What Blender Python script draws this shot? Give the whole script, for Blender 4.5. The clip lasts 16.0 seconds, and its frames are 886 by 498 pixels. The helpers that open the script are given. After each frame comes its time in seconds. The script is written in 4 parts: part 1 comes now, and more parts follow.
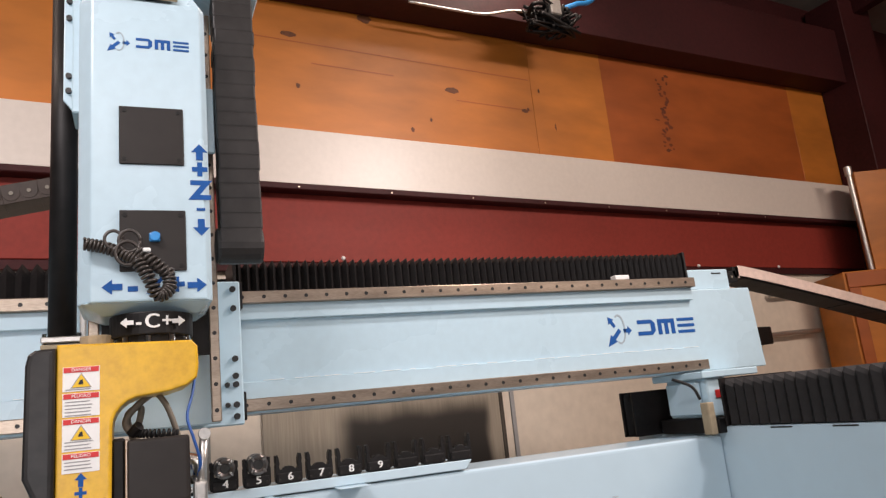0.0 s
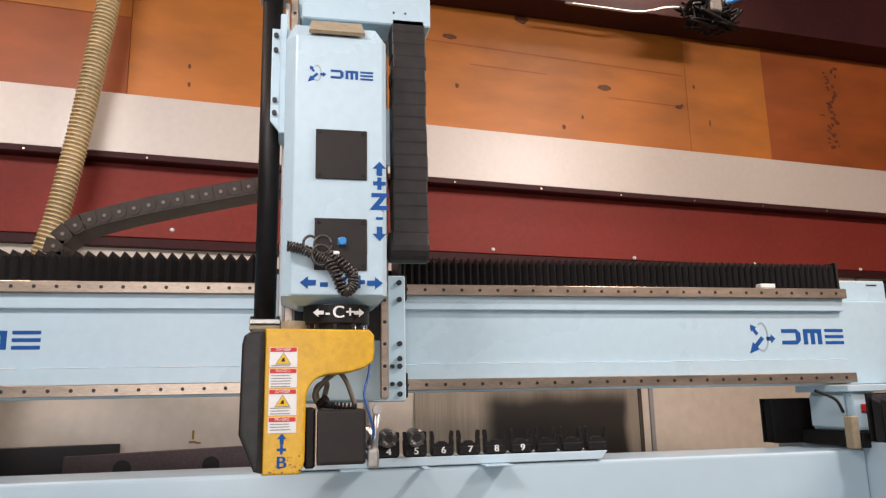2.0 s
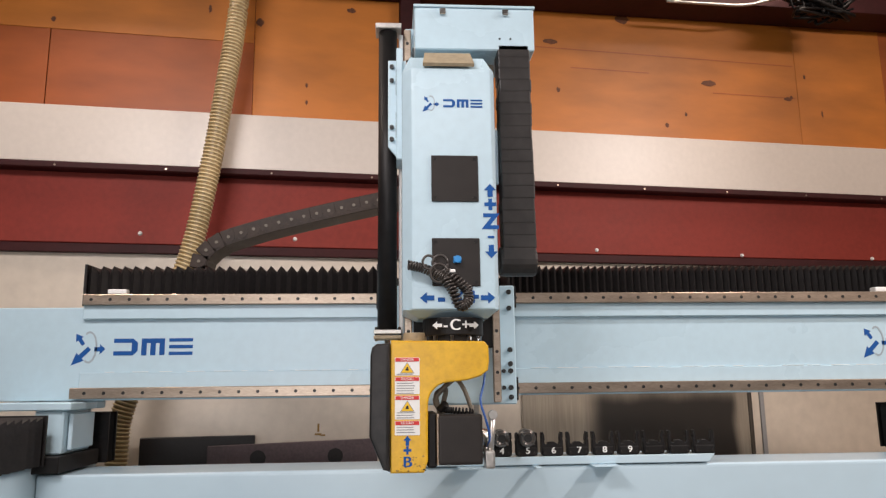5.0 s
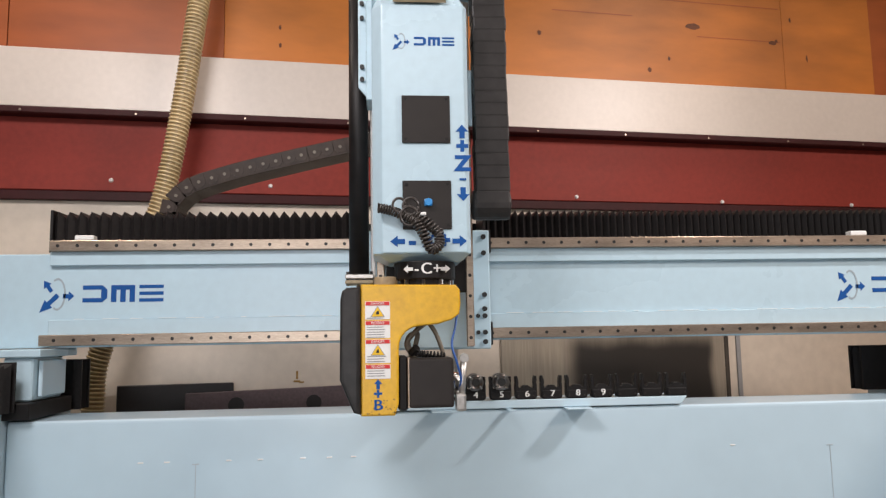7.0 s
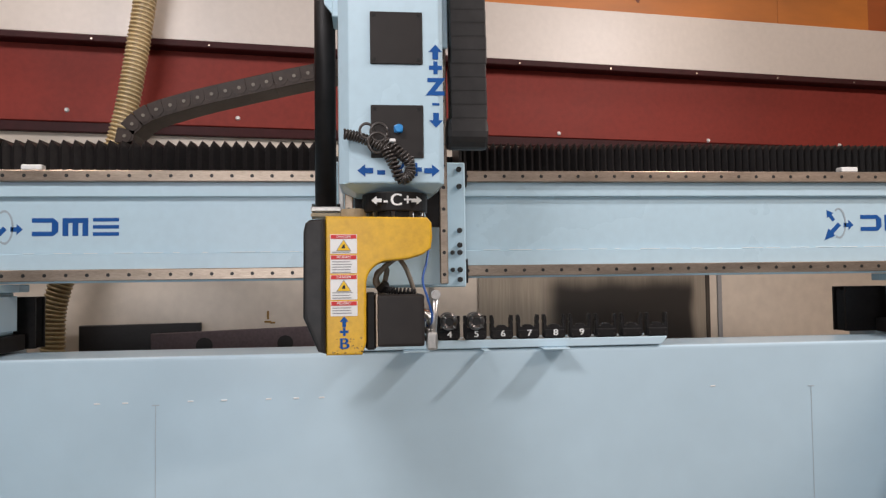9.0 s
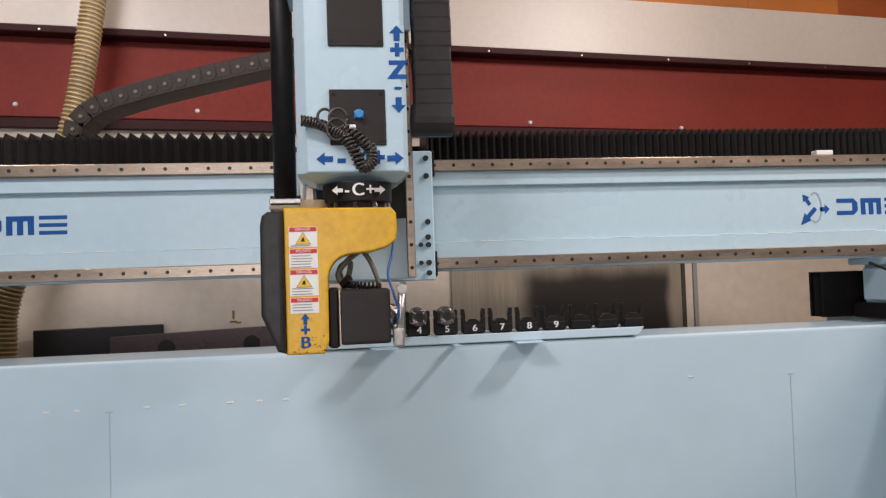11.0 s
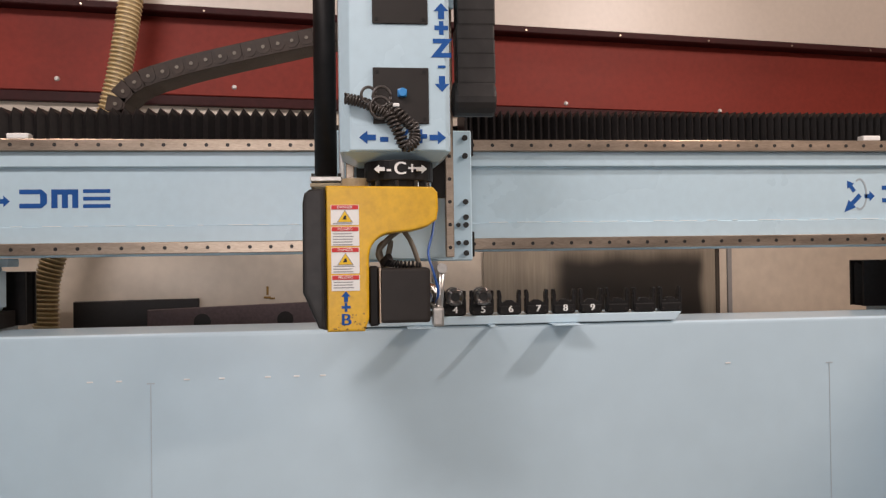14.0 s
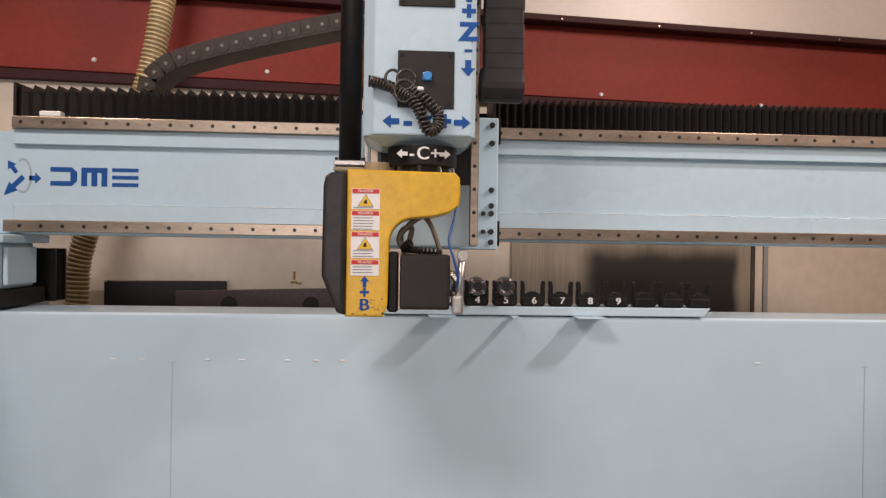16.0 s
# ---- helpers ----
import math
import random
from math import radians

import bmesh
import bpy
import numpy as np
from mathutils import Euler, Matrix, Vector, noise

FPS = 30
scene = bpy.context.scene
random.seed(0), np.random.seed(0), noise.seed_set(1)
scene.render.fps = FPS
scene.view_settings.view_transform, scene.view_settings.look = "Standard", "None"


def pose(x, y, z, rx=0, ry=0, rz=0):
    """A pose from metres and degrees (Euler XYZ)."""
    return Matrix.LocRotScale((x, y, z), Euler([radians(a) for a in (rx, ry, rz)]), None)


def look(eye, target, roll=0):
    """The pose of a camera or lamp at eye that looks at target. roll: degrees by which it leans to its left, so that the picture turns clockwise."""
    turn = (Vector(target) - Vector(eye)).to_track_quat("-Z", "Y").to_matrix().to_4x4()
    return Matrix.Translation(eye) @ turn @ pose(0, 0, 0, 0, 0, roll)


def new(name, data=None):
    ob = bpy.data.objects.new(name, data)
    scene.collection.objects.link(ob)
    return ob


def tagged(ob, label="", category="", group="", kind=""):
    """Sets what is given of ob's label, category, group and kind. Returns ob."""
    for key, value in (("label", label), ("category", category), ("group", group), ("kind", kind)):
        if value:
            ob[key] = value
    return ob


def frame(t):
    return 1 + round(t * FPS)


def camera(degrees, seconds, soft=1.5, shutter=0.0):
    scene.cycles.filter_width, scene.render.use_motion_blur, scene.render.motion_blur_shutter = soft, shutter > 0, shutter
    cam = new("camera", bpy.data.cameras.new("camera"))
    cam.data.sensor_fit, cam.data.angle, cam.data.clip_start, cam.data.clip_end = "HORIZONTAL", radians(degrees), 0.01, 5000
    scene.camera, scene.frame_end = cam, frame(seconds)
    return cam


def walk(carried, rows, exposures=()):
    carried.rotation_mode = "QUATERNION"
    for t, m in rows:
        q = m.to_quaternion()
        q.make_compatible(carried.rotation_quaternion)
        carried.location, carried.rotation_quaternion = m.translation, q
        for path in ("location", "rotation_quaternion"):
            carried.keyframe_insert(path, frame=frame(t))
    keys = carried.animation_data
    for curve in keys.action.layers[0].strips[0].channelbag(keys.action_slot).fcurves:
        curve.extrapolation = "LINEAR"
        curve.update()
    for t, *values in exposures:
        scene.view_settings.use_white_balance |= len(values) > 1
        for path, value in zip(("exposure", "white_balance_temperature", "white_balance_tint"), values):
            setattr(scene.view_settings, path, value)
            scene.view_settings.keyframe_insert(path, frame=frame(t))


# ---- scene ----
cam = camera(62.62, 16.0, soft=1.3)
PATH = [
    (0, look((1.526, -2.815, 1.468), (2.3003, -1.0220, 1.8985), -5.90)),
    (0.5, look((1.553, -2.827, 1.466), (2.2155, -0.9955, 1.9217), -5.83)),
    (1, look((1.505, -2.866, 1.494), (2.0599, -1.0015, 1.9594), -6.40)),
    (1.5, look((1.506, -2.934, 1.495), (1.9191, -1.0207, 1.9073), -3.37)),
    (2, look((1.416, -3.079, 1.515), (1.8164, -1.1588, 1.9068), -1.16)),
    (2.5, look((1.325, -3.201, 1.521), (1.6871, -1.2623, 1.8522), -0.60)),
    (3, look((1.304, -3.246, 1.568), (1.5967, -1.2960, 1.9019), -1.02)),
    (3.5, look((1.326, -3.261, 1.576), (1.5412, -1.3072, 1.9426), -0.54)),
    (4, look((1.327, -3.277, 1.586), (1.4586, -1.3209, 1.9818), -0.12)),
    (6.5, look((1.401, -3.262, 1.580), (1.5501, -1.2855, 1.8440), -1.26)),
    (7, look((1.410, -3.234, 1.559), (1.5744, -1.2540, 1.7885), -0.99)),
    (7.5, look((1.403, -3.201, 1.549), (1.5996, -1.2157, 1.6897), -1.07)),
    (8, look((1.414, -3.169, 1.541), (1.6379, -1.1840, 1.6358), -1.74)),
    (8.5, look((1.433, -3.125, 1.533), (1.6693, -1.1400, 1.6083), -1.31)),
    (9, look((1.462, -3.077, 1.526), (1.6722, -1.0901, 1.6062), -0.74)),
    (11.5, look((1.508, -2.956, 1.513), (1.8165, -0.9806, 1.5721), -2.35)),
    (12, look((1.474, -2.955, 1.525), (1.8095, -0.9834, 1.5445), -2.45)),
    (12.5, look((1.452, -2.952, 1.519), (1.7627, -0.9764, 1.5310), -2.29)),
    (13, look((1.453, -2.956, 1.524), (1.7010, -0.9719, 1.5188), -2.34)),
    (13.5, look((1.465, -2.954, 1.527), (1.6952, -0.9676, 1.5345), -2.36)),
    (14, look((1.456, -2.956, 1.515), (1.6637, -0.9671, 1.5304), -0.81)),
    (14.5, look((1.445, -2.950, 1.521), (1.5852, -0.9552, 1.5614), 0.43)),
    (15, look((1.479, -2.938, 1.494), (1.5101, -0.9387, 1.5044), 0.97)),
    (15.5, look((1.480, -2.907, 1.500), (1.5326, -0.9087, 1.4407), 0.81)),
    (16, look((1.503, -2.925, 1.497), (1.6147, -0.9279, 1.4929), 0.87)),
]
walk(cam, PATH, [(0.0, 0.05, 6700, 14), (2.0, 0.0, 6750, 14), (4.0, -0.12, 6750, 13), (6.5, -0.05, 6600, 11), (8.0, -0.17, 6550, 11), (9.0, -0.24, 6450, 11), (12.0, -0.27, 6700, 14), (14.0, -0.31, 7000, 16), (16.0, -0.29, 7150, 18)])

# ---- light ----
world = bpy.data.worlds.new("world")
scene.world = world
world.use_nodes = True
world.node_tree.nodes["Background"].inputs["Color"].default_value = (0.9, 0.95, 1.0, 1)
world.node_tree.nodes["Background"].inputs["Strength"].default_value = 0.02


def area_lamp(eye, target, watts, sx, sy, color, spread=140):
    """A shop light under the roof, or the added fill behind the camera."""
    data = bpy.data.lights.new("area_light", "AREA")
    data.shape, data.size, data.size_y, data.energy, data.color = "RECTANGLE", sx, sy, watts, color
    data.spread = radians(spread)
    ob = new("area_light", data)
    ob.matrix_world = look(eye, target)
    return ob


WARM = (1.0, 0.83, 0.72)
COOL = (1.0, 0.94, 0.94)
area_lamp((0.0, -2.7, 4.1), (0.9, 0.2, 1.0), 58, 1.4, 0.5, COOL)
area_lamp((1.6, -6.2, 4.7), (1.4, 0.0, 0.8), 20, 2.4, 0.4, COOL)
area_lamp((4.3, 0.75, 5.1), (3.0, 1.25, 1.2), 24, 1.2, 0.2, WARM)
area_lamp((-0.9, 0.25, 5.1), (-0.3, 0.8, 1.2), 27, 1.2, 0.2, WARM)
# added fill lamp behind the camera, no doorway built; reaches below the gantry
area_lamp((0.3, -7.85, 1.75), (0.4, 0.0, 1.5), 74, 2.8, 2.6, (0.98, 0.97, 1.0))
area_lamp((5.0, -1.6, 4.4), (1.6, -0.3, 0.6), 40, 0.35, 0.2, COOL, 100)
area_lamp((6.8, -4.6, 4.9), (5.8, 1.2, 2.0), 125, 2.4, 0.4, WARM)

# ---- materials ----
def mat(name, color, rough=0.5, metal=0.0, vary=0.12, grain=60.0, bump=0.05, stain=2.5, scale=(1, 1, 1), spec=0.5, tint=None, rnd=0.0):
    """A surface with a fine grain, larger stains and a fine relief; rnd varies it from piece to piece."""
    m = bpy.data.materials.new(name)
    m.use_nodes = True
    nt = m.node_tree
    n, l = nt.nodes, nt.links
    b = n["Principled BSDF"]
    b.inputs["Metallic"].default_value = metal
    b.inputs["Specular IOR Level"].default_value = spec
    tc, mp = n.new("ShaderNodeTexCoord"), n.new("ShaderNodeMapping")
    mp.inputs["Scale"].default_value = scale
    l.new(tc.outputs["Object"], mp.inputs["Vector"])
    big, fine = n.new("ShaderNodeTexNoise"), n.new("ShaderNodeTexNoise")
    big.inputs["Scale"].default_value, big.inputs["Detail"].default_value = stain, 6
    fine.inputs["Scale"].default_value, fine.inputs["Detail"].default_value = grain, 4
    for t in (big, fine):
        l.new(mp.outputs["Vector"], t.inputs["Vector"])
    add = n.new("ShaderNodeMath")
    add.operation = "ADD"
    l.new(big.outputs["Fac"], add.inputs[0])
    l.new(fine.outputs["Fac"], add.inputs[1])
    last = add
    if rnd:
        info, mul, add2 = n.new("ShaderNodeObjectInfo"), n.new("ShaderNodeMath"), n.new("ShaderNodeMath")
        mul.operation, add2.operation = "MULTIPLY_ADD", "ADD"
        mul.inputs[1].default_value, mul.inputs[2].default_value = rnd, -rnd / 2
        l.new(info.outputs["Random"], mul.inputs[0])
        l.new(add.outputs[0], add2.inputs[0])
        l.new(mul.outputs[0], add2.inputs[1])
        last = add2
    ramp = n.new("ShaderNodeValToRGB")
    ramp.color_ramp.elements[0].position, ramp.color_ramp.elements[1].position = 0.7 / 2, 1.3 / 2
    half = n.new("ShaderNodeMath")
    half.operation = "MULTIPLY"
    half.inputs[1].default_value = 0.5
    l.new(last.outputs[0], half.inputs[0])
    l.new(half.outputs[0], ramp.inputs["Fac"])
    c = Vector(color)
    d = Vector(tint) if tint else c * (1 - vary)
    ramp.color_ramp.elements[0].color = (*d, 1)
    ramp.color_ramp.elements[1].color = (*[min(1, v * (1 + vary * 0.6)) for v in c], 1)
    l.new(ramp.outputs["Color"], b.inputs["Base Color"])
    rr = n.new("ShaderNodeMapRange")
    rr.inputs["To Min"].default_value, rr.inputs["To Max"].default_value = max(0.02, rough * 0.8), min(1, rough * 1.2)
    l.new(big.outputs["Fac"], rr.inputs["Value"])
    l.new(rr.outputs["Result"], b.inputs["Roughness"])
    if bump:
        bp = n.new("ShaderNodeBump")
        bp.inputs["Strength"].default_value, bp.inputs["Distance"].default_value = bump, 0.004
        l.new(fine.outputs["Fac"], bp.inputs["Height"])
        l.new(bp.outputs["Normal"], b.inputs["Normal"])
    return m



def dark_middle(name, outer, dark):
    """Brushed sheet metal, darker in the middle, with a soft uneven rim."""
    m = mat(name, outer, 0.33, 0.2, vary=0.2, grain=20, stain=2, scale=(4, 4, 0.2))
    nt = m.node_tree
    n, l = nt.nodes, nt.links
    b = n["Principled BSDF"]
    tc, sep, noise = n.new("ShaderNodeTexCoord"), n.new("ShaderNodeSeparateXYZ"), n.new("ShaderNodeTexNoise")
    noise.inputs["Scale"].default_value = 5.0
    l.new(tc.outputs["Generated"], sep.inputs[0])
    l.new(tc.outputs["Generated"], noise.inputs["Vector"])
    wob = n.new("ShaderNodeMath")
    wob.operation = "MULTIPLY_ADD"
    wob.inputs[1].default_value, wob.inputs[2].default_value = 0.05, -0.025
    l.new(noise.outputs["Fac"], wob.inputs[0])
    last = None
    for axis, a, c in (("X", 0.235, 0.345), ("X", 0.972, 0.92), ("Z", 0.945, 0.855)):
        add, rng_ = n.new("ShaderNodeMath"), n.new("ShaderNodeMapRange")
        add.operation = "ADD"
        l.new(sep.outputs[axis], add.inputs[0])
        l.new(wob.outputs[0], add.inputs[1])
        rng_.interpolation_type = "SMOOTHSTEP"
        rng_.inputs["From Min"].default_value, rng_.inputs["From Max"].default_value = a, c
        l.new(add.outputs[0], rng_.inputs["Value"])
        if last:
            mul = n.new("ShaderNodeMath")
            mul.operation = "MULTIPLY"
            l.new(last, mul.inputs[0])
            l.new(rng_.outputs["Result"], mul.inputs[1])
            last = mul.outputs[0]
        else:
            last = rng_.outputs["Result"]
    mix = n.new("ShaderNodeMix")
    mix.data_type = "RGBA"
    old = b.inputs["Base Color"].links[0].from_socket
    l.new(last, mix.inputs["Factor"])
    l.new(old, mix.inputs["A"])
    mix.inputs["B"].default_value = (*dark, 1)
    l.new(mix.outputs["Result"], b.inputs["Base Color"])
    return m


M = dict(
    blue=mat("blue_paint", (0.49, 0.655, 0.74), 0.28, vary=0.05, grain=25, bump=0.015, stain=1.2),
    blue_side=mat("blue_frame_paint", (0.51, 0.66, 0.745), 0.24, vary=0.035, grain=7, bump=0.015, stain=0.9),
    yellow=mat("yellow_paint", (0.72, 0.42, 0.02), 0.35, vary=0.12, grain=55, stain=9, tint=(0.60, 0.335, 0.015)),
    black=mat("black_plastic", (0.011, 0.010, 0.010), 0.5, spec=0.25, vary=0.4, grain=30, stain=5, bump=0.1),
    dusty=mat("dusty_black_cover", (0.020, 0.018, 0.017), 0.4, spec=0.35, vary=0.6, grain=25, stain=4, bump=0.1),
    rubber=mat("bellows_fabric", (0.014, 0.012, 0.012), 0.5, spec=0.35, vary=0.4, grain=60, stain=5, bump=0.15),
    dark=mat("dark_grey_cover", (0.022, 0.018, 0.016), 0.45, spec=0.3, vary=0.2, grain=20, stain=3, bump=0.04),
    steel=mat("rail_steel", (0.42, 0.34, 0.27), 0.34, 0.75, vary=0.25, grain=50, stain=6, scale=(1, 1, 6)),
    chrome=mat("bright_steel", (0.7, 0.7, 0.68), 0.18, 1.0, vary=0.15),
    collet=mat("collet_steel", (0.20, 0.18, 0.17), 0.3, 0.85, vary=0.3, grain=60, stain=10),
    hole=mat("bolt_black", (0.01, 0.01, 0.01), 0.5),
    white=mat("white_print", (0.8, 0.8, 0.78), 0.5, vary=0.05),
    red=mat("red_print", (0.6, 0.03, 0.03), 0.5, vary=0.08),
    mark=mat("blue_print", (0.010, 0.085, 0.31), 0.55, vary=0.1, spec=0.2),
    seam=mat("painted_seam", (0.42, 0.50, 0.55), 0.4, vary=0.1),
    markgrey=mat("grey_print", (0.35, 0.42, 0.47), 0.45, vary=0.1),
    warn=mat("warning_yellow", (0.8, 0.5, 0.02), 0.5, vary=0.05),
    ink=mat("print_grey", (0.3, 0.3, 0.3), 0.6, vary=0.1),
    wallred=mat("maroon_steel_wall", (0.25, 0.036, 0.026), 0.55, spec=0.22, vary=0.14, grain=30, stain=1.6, bump=0.06),
    maroon=mat("maroon_steel_beam", (0.045, 0.009, 0.010), 0.6, spec=0.25, vary=0.3, grain=30, stain=2),
    cream=mat("cream_wall_board", (0.70, 0.62, 0.52), 0.3, vary=0.1, grain=14, stain=0.8, bump=0.03),
    band=mat("white_sheet_trim", (0.66, 0.60, 0.54), 0.35, vary=0.05, grain=30, stain=0.7, bump=0.03),
    ply=mat("plywood", (0.50, 0.165, 0.024), 0.45, vary=0.24, grain=5, stain=1.3, scale=(0.5, 1, 1.5), bump=0.08, rnd=0.3),
    ply2=mat("plywood_reddish", (0.36, 0.088, 0.017), 0.45, vary=0.24, grain=5, stain=1.3, scale=(0.5, 1, 1.5), bump=0.08, rnd=0.1),
    stencil=mat("faded_ink", (0.15, 0.035, 0.012), 0.6, vary=0.5, grain=60, stain=12),
    knot=mat("plywood_knot", (0.13, 0.04, 0.012), 0.6, vary=0.4, grain=80, stain=20),
    hosegap=mat("hose_between_ribs", (0.33, 0.225, 0.10), 0.4, vary=0.25, grain=30, stain=5),
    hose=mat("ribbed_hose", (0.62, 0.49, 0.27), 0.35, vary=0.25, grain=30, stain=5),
    darkmid=dark_middle("dark_middle_sheet", (0.40, 0.35, 0.28), (0.045, 0.04, 0.036)),
    sheetedge=mat("edge_sheet", (0.12, 0.105, 0.09), 0.25, 0.3, vary=0.35, grain=12, stain=1.6, scale=(3, 3, 0.3)),
    board=mat("dark_board", (0.012, 0.01, 0.011), 0.5, vary=0.3),
    foam=mat("purple_grey_board", (0.13, 0.092, 0.10), 0.6, vary=0.25, grain=60, stain=5),
    concrete=mat("concrete", (0.25, 0.24, 0.22), 0.7, vary=0.3, grain=20, stain=1.2, bump=0.2),
    roof=mat("roof_liner", (0.28, 0.25, 0.22), 0.8, vary=0.15, grain=8, stain=1),
    grey=mat("grey_wall", (0.35, 0.32, 0.28), 0.6, vary=0.1, grain=10, stain=0.6),
    carrier=mat("carrier_plastic", (0.028, 0.025, 0.024), 0.45, spec=0.35, vary=0.35, grain=20, stain=5, bump=0.05),
    chain=mat("chain_plastic", (0.046, 0.031, 0.024), 0.5, spec=0.25, vary=0.35, grain=40, stain=8),
    cord=mat("coiled_cord", (0.045, 0.037, 0.032), 0.35, vary=0.3, grain=40, stain=8),
    bluewire=mat("blue_wire", (0.02, 0.09, 0.32), 0.4, vary=0.1),
    cyan=mat("blue_connector", (0.03, 0.25, 0.6), 0.3, vary=0.1),
    cap=mat("beige_cap", (0.36, 0.29, 0.19), 0.6, vary=0.2, grain=50, stain=8),
    wire=mat("grey_cable", (0.20, 0.17, 0.13), 0.5, vary=0.2),
    conduit=mat("galvanised_pipe", (0.5, 0.48, 0.45), 0.35, 0.8, vary=0.2),
    glue=mat("amber_stain", (0.35, 0.2, 0.04), 0.5, vary=0.3),
    pink=mat("pale_pink_plastic", (0.62, 0.47, 0.40), 0.5, vary=0.15, grain=40, stain=4),
    green=mat("green_print", (0.08, 0.2, 0.04), 0.5),
)


# ---- building helpers ----
def part(name, bm, material, parent=None, label="", smooth=False):
    me = bpy.data.meshes.new(name)
    bm.to_mesh(me)
    bm.free()
    me.materials.append(M[material])
    if smooth:
        for p in me.polygons:
            p.use_smooth = True
    ob = new(name, me)
    if parent:
        ob.parent = parent
        ob.matrix_parent_inverse = world_of(parent).inverted()
    if label:
        ob["label"] = label
    return ob


def world_of(ob):
    m = ob.matrix_basis.copy()
    while ob.parent:
        m = ob.parent.matrix_basis @ ob.matrix_parent_inverse @ m
        ob = ob.parent
    return m


def thing(name, at, label, category, group="", kind=""):
    ob = new(name)
    ob.empty_display_size = 0.1
    ob.matrix_basis = Matrix.Translation(at)
    return tagged(ob, label, category, group, kind)


def solid(corners, bevel=0.0, seg=1):
    """A hexahedron from its lower four and upper four corners."""
    bm = bmesh.new()
    v = [bm.verts.new(c) for c in corners]
    for f in ((3, 2, 1, 0), (4, 5, 6, 7), (0, 1, 5, 4), (1, 2, 6, 5), (2, 3, 7, 6), (3, 0, 4, 7)):
        bm.faces.new([v[i] for i in f])
    bmesh.ops.recalc_face_normals(bm, faces=bm.faces)
    if bevel:
        bmesh.ops.bevel(bm, geom=list(bm.edges), offset=bevel, segments=seg, profile=0.6, affect="EDGES")
    return bm


def box(x0, x1, y0, y1, z0, z1, bevel=0.0, seg=1):
    return solid([(x0, y0, z0), (x1, y0, z0), (x1, y1, z0), (x0, y1, z0), (x0, y0, z1), (x1, y0, z1), (x1, y1, z1), (x0, y1, z1)], bevel, seg)


def prism(points, y0, y1, bevel=0.0, seg=2):
    """A flat outline in x and z, with depth along y."""
    bm = bmesh.new()
    a = [bm.verts.new((x, y0, z)) for x, z in points]
    b = [bm.verts.new((x, y1, z)) for x, z in points]
    n = len(points)
    bm.faces.new(a)
    bm.faces.new(b[::-1])
    for i in range(n):
        bm.faces.new((a[i], b[i], b[(i + 1) % n], a[(i + 1) % n]))
    bmesh.ops.recalc_face_normals(bm, faces=bm.faces)
    if bevel:
        rim = [e for e in bm.edges if abs(e.verts[0].co.y - e.verts[1].co.y) < 1e-6]
        bmesh.ops.bevel(bm, geom=rim, offset=bevel, segments=seg, profile=0.6, affect="EDGES")
    return bm


def rod(a, b, r, n=16, r2=None, bevel=0.0):
    """A round bar from a to b."""
    bm = bmesh.new()
    a, b = Vector(a), Vector(b)
    bmesh.ops.create_cone(bm, cap_ends=True, segments=n, radius1=r, radius2=r if r2 is None else r2, depth=(b - a).length)
    if bevel:
        rim = [e for e in bm.edges if abs(e.verts[0].co.z - e.verts[1].co.z) < 1e-6]
        bmesh.ops.bevel(bm, geom=rim, offset=bevel, segments=2, profile=0.6, affect="EDGES")
    q = Vector((0, 0, 1)).rotation_difference((b - a).normalized())
    bmesh.ops.transform(bm, matrix=Matrix.Translation((a + b) / 2) @ q.to_matrix().to_4x4(), verts=bm.verts)
    return bm


def tube(points, r, n=10, closed_ends=True):
    """A tube along points; r is a radius or one radius a point."""
    bm = bmesh.new()
    pts = [Vector(p) for p in points]
    rings, up = [], Vector((0.12, 0.97, 0.2)).normalized()
    for i, p in enumerate(pts):
        d = (pts[min(i + 1, len(pts) - 1)] - pts[max(i - 1, 0)]).normalized()
        s = d.cross(up)
        s = s.normalized() if s.length > 1e-4 else Vector((1, 0, 0))
        w = s.cross(d).normalized()
        rr = r[i] if isinstance(r, (list, tuple)) else r
        rings.append([bm.verts.new(p + rr * (math.cos(k * math.tau / n) * s + math.sin(k * math.tau / n) * w)) for k in range(n)])
    for a, b in zip(rings, rings[1:]):
        for k in range(n):
            bm.faces.new((a[k], a[(k + 1) % n], b[(k + 1) % n], b[k]))
    if closed_ends:
        bm.faces.new(rings[0][::-1])
        bm.faces.new(rings[-1])
    bmesh.ops.recalc_face_normals(bm, faces=bm.faces)
    return bm


def smooth_line(points, steps=8):
    """A Catmull-Rom line through points."""
    p = [Vector(q) for q in points]
    p = [2 * p[0] - p[1]] + p + [2 * p[-1] - p[-2]]
    out = []
    for i in range(1, len(p) - 2):
        for k in range(steps):
            t = k / steps
            out.append(0.5 * (2 * p[i] + (p[i + 1] - p[i - 1]) * t + (2 * p[i - 1] - 5 * p[i] + 4 * p[i + 1] - p[i + 2]) * t * t + (3 * p[i] - p[i - 1] - 3 * p[i + 1] + p[i + 2]) * t**3))
    return out + [p[-2]]


